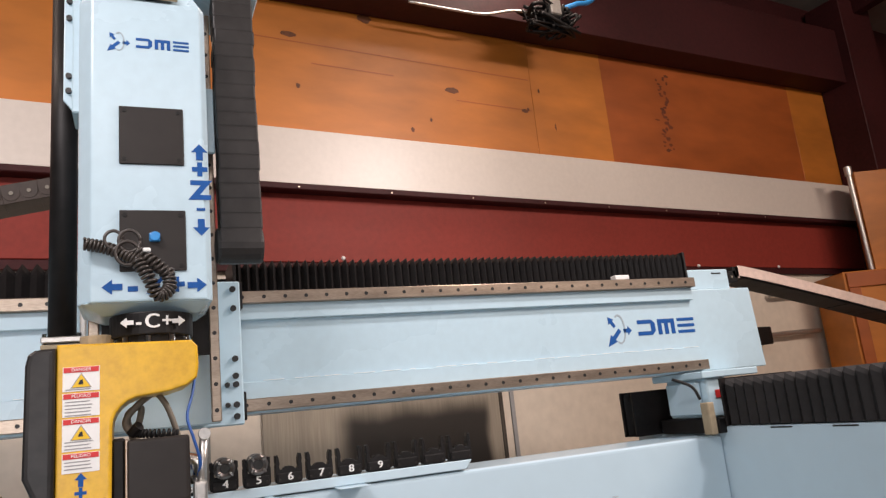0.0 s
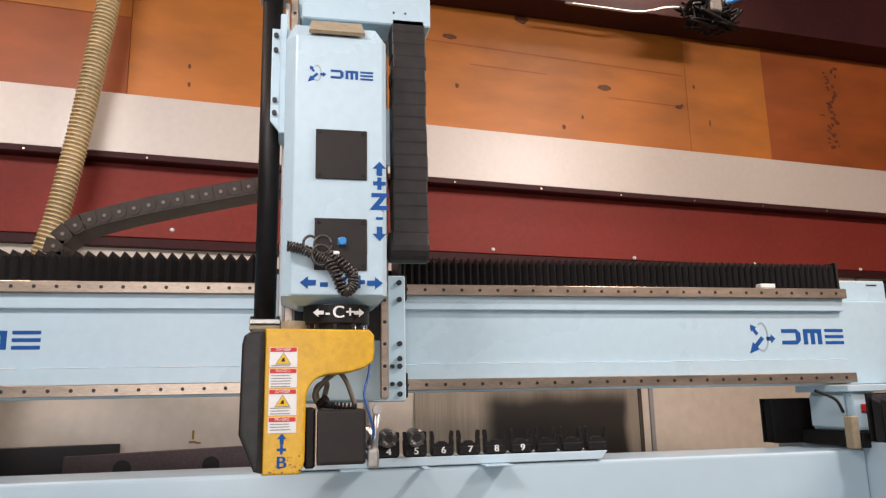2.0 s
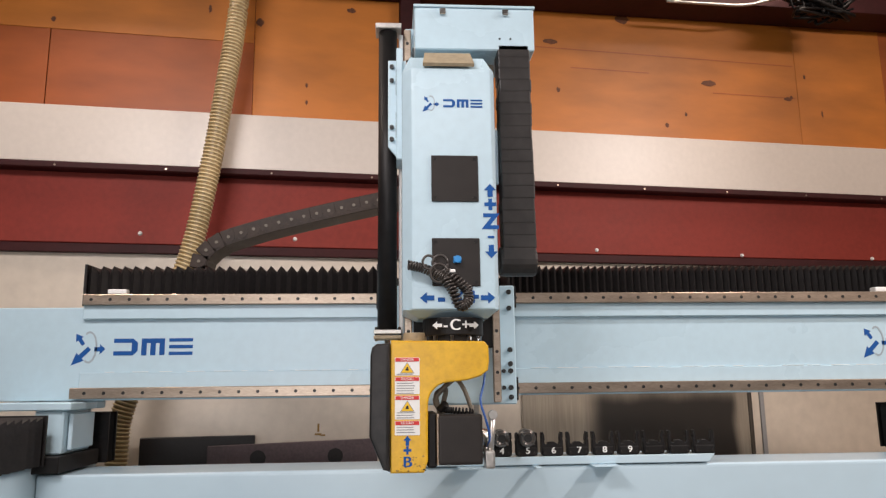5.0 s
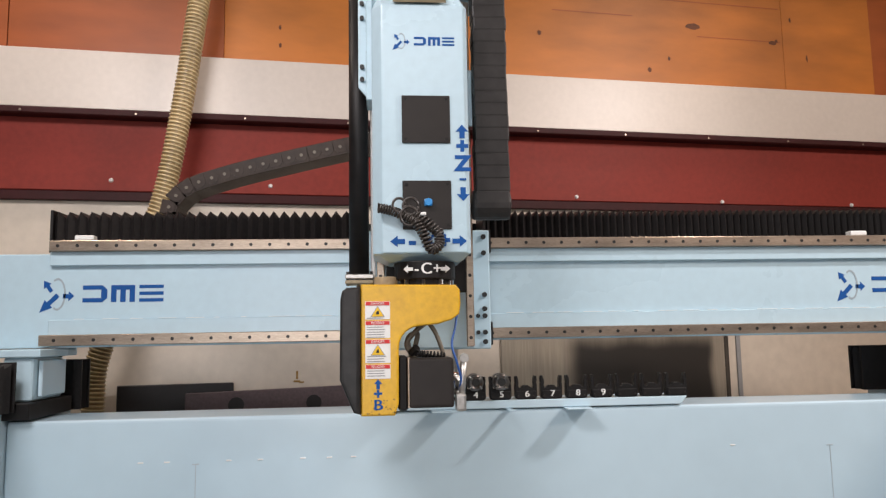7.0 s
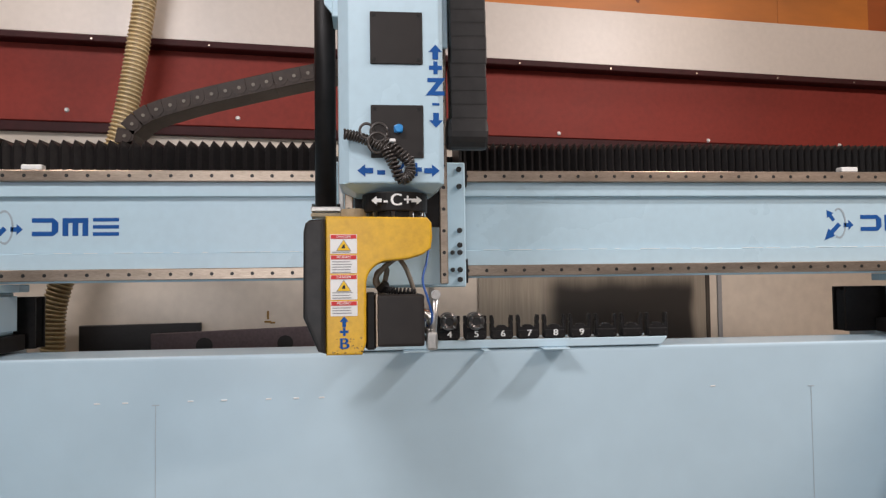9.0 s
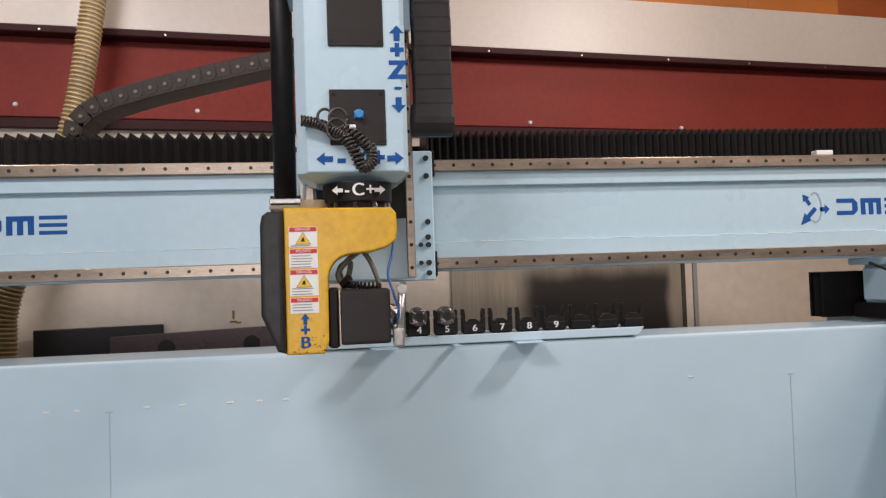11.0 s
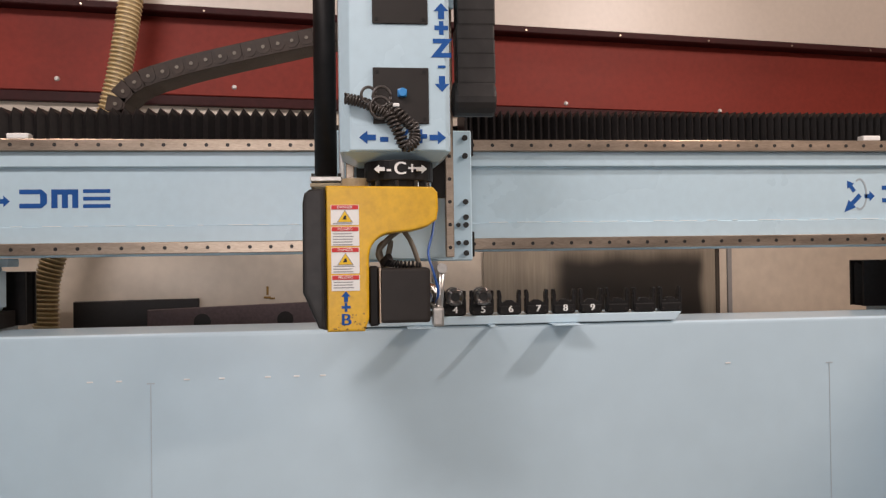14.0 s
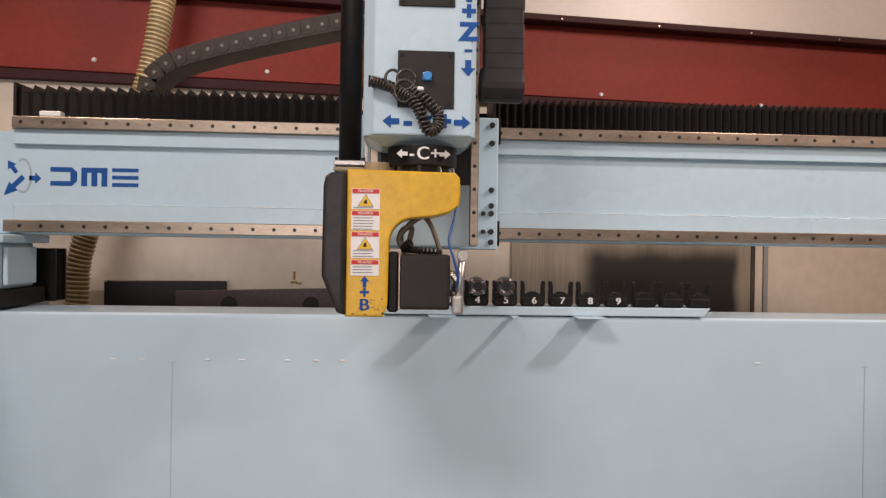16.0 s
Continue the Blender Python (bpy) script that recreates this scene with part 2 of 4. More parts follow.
def words(text, x, y, z, size, material, parent, label="", turn=None, wide=1.0, name="lettering", bold=0.0):
    """Letters that face -y, centred at x, z."""
    c = bpy.data.curves.new("text", "FONT")
    c.body, c.size, c.align_x, c.align_y, c.extrude, c.offset = text, size, "CENTER", "CENTER", 0.0006, bold
    tmp = bpy.data.objects.new("text", c)
    scene.collection.objects.link(tmp)
    me = bpy.data.meshes.new_from_object(tmp.evaluated_get(bpy.context.evaluated_depsgraph_get()))
    bpy.data.objects.remove(tmp)
    me.transform((turn or Matrix.Translation((x, y, z))) @ pose(0, 0, 0, 90, 0, 0) @ Matrix.Diagonal((wide, 1, 1, 1)))
    me.materials.clear()
    me.materials.append(M[material])
    ob = new(name, me)
    ob.parent = parent
    ob.matrix_parent_inverse = world_of(parent).inverted()
    if label:
        ob["label"] = label
    return ob


def flat(points, y, material, parent, name, label="", thick=0.0015):
    """A thin printed shape that faces -y."""
    return part(name, prism(points, y - thick, y), material, parent, label)


def arrow(cx, cz, length, width, ang):
    """The outline of a block arrow that points at ang degrees from +x."""
    a, w = length / 2, width / 2
    shape = [(-a, -w * 0.42), (0, -w * 0.42), (0, -w), (a, 0), (0, w), (0, w * 0.42), (-a, w * 0.42)]
    c, s = math.cos(radians(ang)), math.sin(radians(ang))
    return [(cx + x * c - z * s, cz + x * s + z * c) for x, z in shape]


# ---- the room ----
ROT, X0, Y0 = radians(7.16), 1.4, 1.42


def wp(x, d, z):
    """A place d metres in front of the back wall, at its point x."""
    return (x + d * math.sin(ROT), Y0 + (x - X0) * math.tan(ROT) - d * math.cos(ROT), z)


def wbox(x0, x1, d0, d1, z0, z1, bevel=0.0, rise0=0.0, rise1=0.0):
    """A box on the back wall; rise0 and rise1 are the slopes of its lower and upper edge."""
    def zz(z, x, r):
        return z + r * x
    return solid([wp(x0, d1, zz(z0, x0, rise0)), wp(x1, d1, zz(z0, x1, rise0)), wp(x1, d0, zz(z0, x1, rise0)), wp(x0, d0, zz(z0, x0, rise0)),
                  wp(x0, d1, zz(z1, x0, rise1)), wp(x1, d1, zz(z1, x1, rise1)), wp(x1, d0, zz(z1, x1, rise1)), wp(x0, d0, zz(z1, x0, rise1))], bevel)


XW, XE = -6.0, 10.6
tagged(part("floor", box(XW - 0.2, XE + 0.2, -8.2, 5.0, -0.2, 0.0), "concrete"), "grey concrete workshop floor", "floor", kind="structure")
wall = tagged(part("wall_north", wbox(XW, XE, -0.25, 0.0, 0.0, 2.43), "cream"), "glossy cream lower wall boards behind the machine", "wall", kind="structure")
tagged(part("wall_upper", wbox(XW, XE, -0.25, -0.03, 2.43, 5.6), "maroon"), "dark maroon steel framing behind plywood", "wall", kind="structure")
tagged(part("wall_east", box(XE, XE + 0.2, -8.0, 4.0, 0, 5.8), "ply2"), "plywood covered end wall", "wall", kind="structure")
tagged(part("wall_west", box(XW - 0.2, XW, -8.0, 2.0, 0, 5.8), "grey"), "plain grey end wall", "wall", kind="structure")
tagged(part("wall_south", box(XW - 0.2, XE + 0.2, -8.2, -8.0, 0, 5.8), "grey"), "plain grey wall behind the camera", "wall", kind="structure")
tagged(part("ceiling", box(XW - 0.2, XE + 0.2, -8.2, 4.2, 5.4, 5.6), "roof"), "dim grey roof liner", "ceiling", kind="structure")

red = tagged(part("wall_panel", wbox(XW, XE, -0.02, 0.05, 2.432, 3.2, 0.004), "wallred"), "dark red painted steel wall panel", "wall", kind="structure")
# dark maroon strip stands in for the shadow below the red panel
tagged(part("trim", wbox(XW, XE, 0.0, 0.045, 2.375, 2.431, 0.004), "maroon"), "dark strip in place of shade under the red wall panel", "trim", kind="structure")
for x, z in ((-0.205, 2.496), (0.711, 2.484), (1.682, 2.468), (2.714, 2.46), (3.80, 2.447), (4.85, 2.445), (5.9, 2.44), (6.95, 2.44)):
    part("screw", rod(wp(x, 0.05, z), wp(x, 0.062, z), 0.014, 12, 0.009), "white", red, "pale round screw head")
lip = part("trim", wbox(XW, 8.3, 0.05, 0.15, 2.862, 2.902, 0.006), "maroon")
tagged(lip, "dark maroon steel channel under the white trim", "trim", kind="structure")
for i in range(14):
    x = -1.3 + i * 0.62
    part("screw", rod(wp(x, 0.15, 2.878), wp(x, 0.155, 2.878), 0.006, 8), "steel", lip)
tagged(part("trim", wbox(XW, 8.3, 0.03, 0.14, 2.902, 3.258, 0.004, 0.0, 0.002), "band"), "long off-white sheet metal trim with dusty ledge", "trim", kind="structure")

# plywood sheets, each a piece of the upper wall
plywall = thing("wall_cladding", wp(1.4, 0, 3.3), "orange plywood sheets with knots above white trim", "wall", kind="structure")
TOP0, TOPR = 4.14, 0.026
SHEETS = [(-5.0, -3.4, "ply"), (-3.39, -1.9, "ply2"), (-1.89, -0.815, "ply2"), (-0.81, 0.418, "ply2"), (0.42, 1.44, "ply"), (1.445, 4.40, "ply"), (4.4003, 5.165, "ply"), (5.1653, 7.69, "ply2"), (7.6903, 8.3, "ply")]
for x0, x1, m in SHEETS:
    part("plywood_sheet", wbox(x0, x1, 0.0, 0.018 if x0 < 4.4 or x0 > 5.1 else 0.0205, 3.15, TOP0 + 0.1, 0.002, 0.0, TOPR), m, plywall, "" if m == "ply" else "reddish plywood sheet")
part("plywood_sheet", wbox(-1.89, 0.416, 0.0182, 0.024, 3.80, TOP0 + 0.1, 0.002, 0.0, TOPR), "ply", plywall)
for x0, x1, z in ((2.0, 4.38, 3.93), (2.6, 3.2, 3.79), (3.7, 4.38, 3.67)):
    part("crack", wbox(x0, x1, 0.018, 0.0195, z, z + 0.007), "ply2", plywall)
rng = random.Random(4)
KNOTS = [(3.669, 3.748, 0.13, 0.025), (0.76, 3.528, 0.018, 0.018), (0.762, 3.41, 0.018, 0.018), (3.469, 3.491, 0.022, 0.02), (4.345, 3.68, 0.028, 0.016), (0.45, 3.95, 0.05, 0.03), (3.012, 4.202, 0.11, 0.04), (3.313, 3.40, 0.03, 0.02), (1.046, 4.09, 0.06, 0.02), (2.06, 3.856, 0.15, 0.03), (4.315, 3.665, 0.07, 0.016), (4.471, 3.853, 0.02, 0.02), (4.593, 3.56, 0.016, 0.03), (-0.8, 3.863, 0.03, 0.02), (0.133, 4.015, 0.02, 0.03), (1.325, 3.553, 0.016, 0.02), (2.5, 3.62, 0.03, 0.02), (1.75, 3.45, 0.02, 0.02), (2.45, 3.98, 0.12, 0.02)]
for x, z, w, h in KNOTS:
    bm = bmesh.new()
    bm.faces.new([bm.verts.new(wp(x + w * 0.5 * math.cos(a) * rng.uniform(0.8, 1.1), 0.0225 if 4.4 < x < 5.16 else (0.0265 if x < 0.4 and z > 3.8 else 0.0205), z + h * math.sin(a) * rng.uniform(0.7, 1.1))) for a in [k * math.tau / 14 for k in range(14)]])
    part("knot", bm, "knot", plywall)
for i in range(40):
    x, z, w, h = 5.80 + rng.gauss(0.0, 0.035) + 0.0025 * i, 3.48 + i * 0.0185, rng.uniform(0.008, 0.035), rng.uniform(0.006, 0.022)
    bm = bmesh.new()
    bm.faces.new([bm.verts.new(wp(x + w * math.cos(t) * rng.uniform(0.6, 1.2), 0.0198 + 0.00003 * i, z + h * math.sin(t) * rng.uniform(0.6, 1.2))) for t in [k * math.tau / 9 for k in range(9)]])
    part("ink_smudge", bm, "stencil", plywall)

# maroon steel frame of the shed
for x in (-3.4, 1.37):
    post = tagged(part("column", wbox(x, x + 0.14, 0.018, 0.10, 3.2, 5.3, 0.004), "maroon"), "dark maroon steel column in front of plywood", "column", kind="structure")
    tagged(part("column", wbox(x, x + 0.125, 0.05, 0.10, 2.434, 2.862, 0.004), "wallred"), "dark red steel stub below white trim", "column", kind="structure")
tagged(part("eave_beam", wbox(XW, 8.8, 0.03, 0.30, TOP0, TOP0 + 0.6, 0.004, TOPR, TOPR), "maroon"), "dark maroon steel eave beam", "beam", kind="structure")
tagged(part("corner_column", wbox(8.302, 8.85, 0.02, 0.4, 0.0, 5.3, 0.006), "maroon"), "dark maroon steel corner column", "column", kind="structure")
for i, x in enumerate((4.4, 6.6, 8.6)):
    tagged(part("rafter", box(x, x + 0.12, -7.9, 2.2, 5.15, 5.39), "maroon"), "maroon steel roof rafter", "beam", kind="structure")

for x, side in ((1.30, -1), (1.575, 1)):
    clamp = thing("wall_clamp", wp(x, 0.05, 2.80), "chrome swivel clamp on dark red wall", "clamp", "wall clamps")
    part("bracket", wbox(x - 0.02, x + 0.02, 0.05, 0.08, 2.785, 2.862, 0.003), "chrome", clamp)
    part("arm", rod(wp(x + side * 0.01, 0.09, 2.815), wp(x - 0.05, 0.14, 2.765), 0.012), "chrome", clamp)
    part("knob", rod(wp(x + 0.01, 0.10, 2.81), wp(x + 0.045, 0.13, 2.84), 0.016, 12, bevel=0.004), "chrome", clamp)
for x in (1.867, 3.882, -1.9, 5.9):
    tagged(part("trim", wbox(x - 0.016, x + 0.016, 0.0, 0.012, 0.0, 2.374, 0.002), "ink" if x > 3 else "conduit"), "grey vertical joint strip on cream wall", "trim", kind="structure")
stain = thing("wall_stain", wp(0.88, 0, 1.302), "small amber glue stain on cream wall", "stain")
for dx, dz, w, h in ((0, 0, 0.012, 0.05), (-0.015, -0.02, 0.04, 0.012), (0.018, -0.025, 0.03, 0.01)):
    part("smear", wbox(0.873 + dx, 0.873 + dx + w, 0.0, 0.003, 1.295 + dz, 1.295 + dz + h, 0.001), "glue", stain)

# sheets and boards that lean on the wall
sh = thing("metal_sheet", wp(3.1, 0.0, 0), "brushed steel sheet with dark middle leaning on cream wall", "sheet metal")
part("sheet", wbox(2.17, 3.77, 0.006, 0.016, 0.0, 1.66, 0.002), "darkmid", sh)
part("edge_strip", wbox(3.771, 3.80, 0.006, 0.020, 0.0, 1.66, 0.002), "sheetedge", sh, "darker folded edge of the sheet")
b2 = thing("board", wp(0.2, 0.1, 0), "black board standing against cream wall", "board")
part("panel", wbox(-0.125, 0.512, 0.06, 0.10, 0.0, 1.29, 0.004), "board", b2)
b1 = thing("board", wp(0.75, 0.2, 0), "purple-grey board with two round holes", "board")
part("panel", wbox(0.252, 1.223, 0.13, 0.16, 0.0, 1.233, 0.004, 0, 0.022), "foam", b1)
for x in (0.534, 0.975):
    part("hole", rod(wp(x, 0.16, 1.165), wp(x, 0.163, 1.165), 0.045, 24), "board", b1)

# ---- far end: crates, pipes, trailing chain ----
def turned_box(lf, rf, rb, lb, z0, z1, bevel=0.0):
    """A box that stands turned to the wall, from its four corners on the plan."""
    return solid([wp(x, d, z) for z in (z0, z1) for x, d in (lf, rf, rb, lb)], bevel)


crate = thing("plywood_crate", wp(8.4, 0.6, 0), "large orange plywood crate beside the wall", "crate")
part("side", turned_box((7.155, 0.5), (9.3, 1.7), (9.6, 1.1), (7.4, 0.06), 0.0, 2.292, 0.006), "ply", crate)
part("batten", turned_box((7.165, 0.53), (9.3, 1.725), (9.31, 1.705), (7.175, 0.51), 2.15, 2.28, 0.003), "ply2", crate)
part("batten", turned_box((7.165, 0.53), (7.25, 0.578), (7.26, 0.56), (7.175, 0.51), 0.05, 2.148, 0.003), "ply2", crate)
crate2 = thing("plywood_crate", wp(8.3, 0.6, 2.292), "orange plywood box stacked on a crate", "crate")
part("side", turned_box((7.68, 0.5), (8.9, 1.2), (9.1, 0.75), (7.9, 0.3), 2.293, 3.26, 0.006), "ply", crate2)
part("print_mark", turned_box((7.93, 0.648), (8.06, 0.722), (8.065, 0.715), (7.935, 0.641), 3.0, 3.14), "green", crate2, "green painted mark")
pipe = thing("conduit_pipe", wp(7.61, 0.5, 2.292), "grey conduit pipe standing on a plywood crate", "pipe")
part("tube", rod(wp(7.62, 0.5, 2.293), wp(7.60, 0.5, 3.26), 0.022, 16), "conduit", pipe)
part("coupling", rod(wp(7.601, 0.5, 3.22), wp(7.598, 0.5, 3.30), 0.034, 16), "conduit", pipe)
cond = thing("conduit_pipe", wp(6.9, 0.05, 1.82), "dark horizontal conduit on cream wall", "pipe")
part("tube", rod(wp(6.5, 0.08, 1.817), wp(7.32, 0.08, 1.84), 0.022, 12), "conduit", cond)
part("junction_box", wbox(6.36, 6.56, 0.01, 0.14, 1.74, 1.89, 0.01), "black", cond)

stub = thing("conduit_pipe", wp(6.9, 0.1, 2.2), "pale bent conduit pipe near plywood crate", "pipe")
part("tube", tube(smooth_line([wp(6.75, 0.03, 2.17), wp(6.8, 0.12, 2.19), wp(7.1, 0.16, 2.22), wp(7.35, 0.2, 2.22)], 6), 0.02, 10), "conduit", stub, "", True)

reel = thing("ceiling_cable_cluster", wp(4.3, 0.45, 4.16), "tangle of dark cables and valve hanging at eave", "cable")
part("valve_body", wbox(4.26, 4.36, 0.40, 0.55, 4.20, 4.40, 0.01), "conduit", reel, "pale grey box")
rng = random.Random(11)
for i in range(18):
    a = [wp(4.31 + rng.uniform(-0.24, 0.24), 0.45 + rng.uniform(-0.10, 0.10), 4.19 + rng.uniform(-0.09, 0.12)) for k in range(5)]
    part("cable", tube(smooth_line(a, 6), rng.uniform(0.007, 0.016), 6), "black", reel, smooth=True)
part("cable", tube(smooth_line([wp(4.36, 0.45, 4.28), wp(4.55, 0.5, 4.36), wp(4.75, 0.5, 4.46), wp(5.1, 0.6, 4.9)], 6), 0.02, 8), "cyan", reel, "blue air hose", True)
part("cable", tube(smooth_line([wp(3.2, 0.34, 4.19), wp(3.55, 0.34, 4.20), wp(3.8, 0.36, 4.205), wp(4.05, 0.4, 4.26), wp(4.3, 0.42, 4.25)], 6), 0.011, 8), "conduit", reel, "", True)

# ---- ribbed extraction hose ----
hose = thing("extraction_hose", wp(-0.18, 0.35, 0), "beige ribbed plastic extraction hose", "hose")
line = smooth_line([wp(x, 0.35, z) for x, z in ((0.42, 5.0), (0.34, 3.85), (0.285, 3.35), (0.215, 2.80), (0.125, 2.30), (-0.04, 1.85), (-0.17, 1.45), (-0.188, 1.2), (-0.19, 0.6), (-0.15, 0.0))], 60)
# the tube between the ribs is darker than the ribs
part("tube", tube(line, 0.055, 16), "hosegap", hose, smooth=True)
dist, spiral = 0.0, []
for i, p in enumerate(line[:-1]):
    d = (line[i + 1] - p).normalized()
    s = d.cross(Vector((0, 1, 0))).normalized()
    w = s.cross(d)
    for k in range(4):
        q = p.lerp(line[i + 1], k / 4)
        t = (dist + (q - p).length) * math.tau / 0.0225
        spiral.append(q + 0.057 * (math.cos(t) * s + math.sin(t) * w))
    dist += (line[i + 1] - p).length
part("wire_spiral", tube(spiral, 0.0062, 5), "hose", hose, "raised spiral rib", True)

# ---- machine frame ----
XL, XR, ZT = -0.080, 3.93, 1.238
base = thing("machine_frame", (1.95, 0, 0), "pale blue painted steel frame of a gantry router", "machine frame")
part("rear_wall", box(XL, XR, -0.163, 0.16, 0.0, ZT, 0.016, 3), "blue_side", base)
part("side_wall", box(XL - 0.42, XL - 0.002, -4.6, 0.45, 0.0, 1.275, 0.010, 2), "blue_side", base)
part("side_wall", box(XR + 0.002, XR + 0.42, -4.6, 0.45, 0.0, 1.275, 0.010, 2), "blue_side", base)
for x in (0.655, 3.323):
    part("seam", box(x - 0.0015, x + 0.0015, -0.1642, -0.163, 0.05, 1.052), "seam", base, "faint vertical weld seam")
    part("seam_end", box(x - 0.014, x + 0.014, -0.1645, -0.163, 1.051, 1.056), "seam", base)
for x in (0.44, 0.543, 0.785, 0.911, 1.08, 1.186, 1.284, 2.89):
    part("plug_weld", box(x - 0.011, x + 0.011, -0.1655, -0.163, 1.062, 1.068, 0.001), "white", base, "small pale weld spot")
for k in range(3):
    part("slot", box(XR + 0.0, XR + 0.003, -0.45 - 0.3 * k - 0.11, -0.45 - 0.3 * k, 1.262, 1.268), "hole", base)
for sx in (0, 1):
    xm = XR + 0.2 if sx else XL - 0.2
    part("bed_rail", box(xm - 0.02, xm + 0.02, -4.5, 0.45, 1.275, 1.30), "steel", base)


def bellows(name, x0, x1, y0, y1, z0, z1, along, pitch, label, depth=0.02):
    """A folded cover with sharp upper folds, along x or y."""
    ob = thing(name, ((x0 + x1) / 2, (y0 + y1) / 2, z0), label, "bellows", "bellows covers")
    a0, a1 = (x0, x1) if along == "x" else (y0, y1)
    n = max(2, int((a1 - a0) / pitch)) * 2
    bm = bmesh.new()
    rows = []
    for i in range(n + 1):
        a = a0 + (a1 - a0) * i / n
        o = 0.0 if i % 2 else depth
        if along == "x":
            prof = [(a, y0 + o, z0), (a, y0 + o, z1 - 0.02 - o), (a, y0 + o + 0.008, z1 - o * 1.1), (a, y1 - o, z1 - o * 1.1), (a, y1 - o, z0)]
        else:
            prof = [(x0 + o, a, z0), (x0 + o, a, z1 - 0.02 - o), (x0 + o + 0.008, a, z1 - o * 1.1), (x1 - o, a, z1 - o * 1.1), (x1 - o, a, z0)]
        rows.append([bm.verts.new(p) for p in prof])
    for r, s in zip(rows, rows[1:]):
        for k in range(4):
            bm.faces.new((r[k], r[k + 1], s[k + 1], s[k]))
    bmesh.ops.recalc_face_normals(bm, faces=bm.faces)
    part("folds", bm, "rubber", ob)
    for a in (a0, a1):
        if along == "x":
            part("end_plate", box(a - 0.006, a + 0.006, y0 - 0.004, y1 + 0.004, z0, z1 + 0.006, 0.001), "rubber", ob)
        else:
            part("end_plate", box(x0 - 0.004, x1 + 0.004, a - 0.006, a + 0.006, z0, z1 + 0.006, 0.001), "rubber", ob)
    return ob


bellows("bellows_cover", XR - 0.01, XR + 0.42, -4.4, -0.22, 1.28, 1.478, "y", 0.055, "black folded bellows on side wall")
bellows("bellows_cover", XL - 0.42, XL + 0.05, -4.4, -0.22, 1.28, 1.468, "y", 0.055, "black folded bellows on side wall")
bellows("bellows_cover", 3.78, 4.03, 0.25, 0.34, 1.245, 1.455, "y", 0.04, "black folded bellows behind gantry")
bellows("bellows_cover", -0.10, 0.035, 0.25, 0.34, 1.245, 1.462, "y", 0.04, "black folded bellows behind gantry")

# ---- gantry ----
HX, CX = 1.545, 1.53
beam = thing("gantry_beam", (2.0, 0.1, 1.5), "pale blue painted steel gantry beam with linear rails", "gantry beam")
L0, L1 = -0.42, 4.42
part("body", solid([(L0 - 0.02, 0, 1.525), (L1 + 0.02, 0, 1.525), (L1 + 0.02, 0.34, 1.525), (L0 - 0.02, 0.34, 1.525), (L0, 0, 1.925), (L1, 0, 1.925), (L1, 0.34, 1.925), (L0, 0.34, 1.925)], 0.006, 2), "blue", beam)
part("upper_ledge", box(-0.005, 4.03, -0.022, 0.0, 1.872, 1.932, 0.003), "blue", beam)
part("lower_ledge", box(-0.005, 4.03, -0.012, 0.0, 1.53, 1.643, 0.003), "blue", beam)
# broken highlight along the weld line, put on as thin white strips
rng = random.Random(3)
for i in range(34):
    x = 0.1 + i * 0.116
    part("weld_bead", box(x, x + rng.uniform(0.02, 0.11), -0.0135, -0.0115, 1.6435, 1.6455), "white", beam)
for z0, z1 in ((1.932, 1.978), (1.533, 1.579)):
    rail = part("linear_rail", box(0.0 if z0 > 1.7 else -0.028, 4.04, -0.045, -0.012 if z0 < 1.7 else 0.02, z0, z1, 0.003), "steel", beam, "brown-tinted steel linear rail")
    for k in range(50):
        x = 0.035 + k * 0.0805
        part("screw_hole", rod((x, -0.0462, (z0 + z1) / 2), (x, -0.044, (z0 + z1) / 2), 0.0075, 10), "hole", rail)
part("end_block", box(4.06, 4.33, 0.03, 0.3, 1.925, 2.03, 0.006), "blue", beam)
part("end_slot", box(4.22, 4.28, 0.028, 0.03, 2.005, 2.012), "hole", beam)
part("clip", box(0.10, 0.18, -0.04, 0.0, 1.979, 2.0, 0.003), "white", beam, "small white plastic clip on rail")
part("clip", box(3.58, 3.66, -0.04, 0.0, 1.979, 2.0, 0.003), "white", beam, "small white plastic clip on rail")


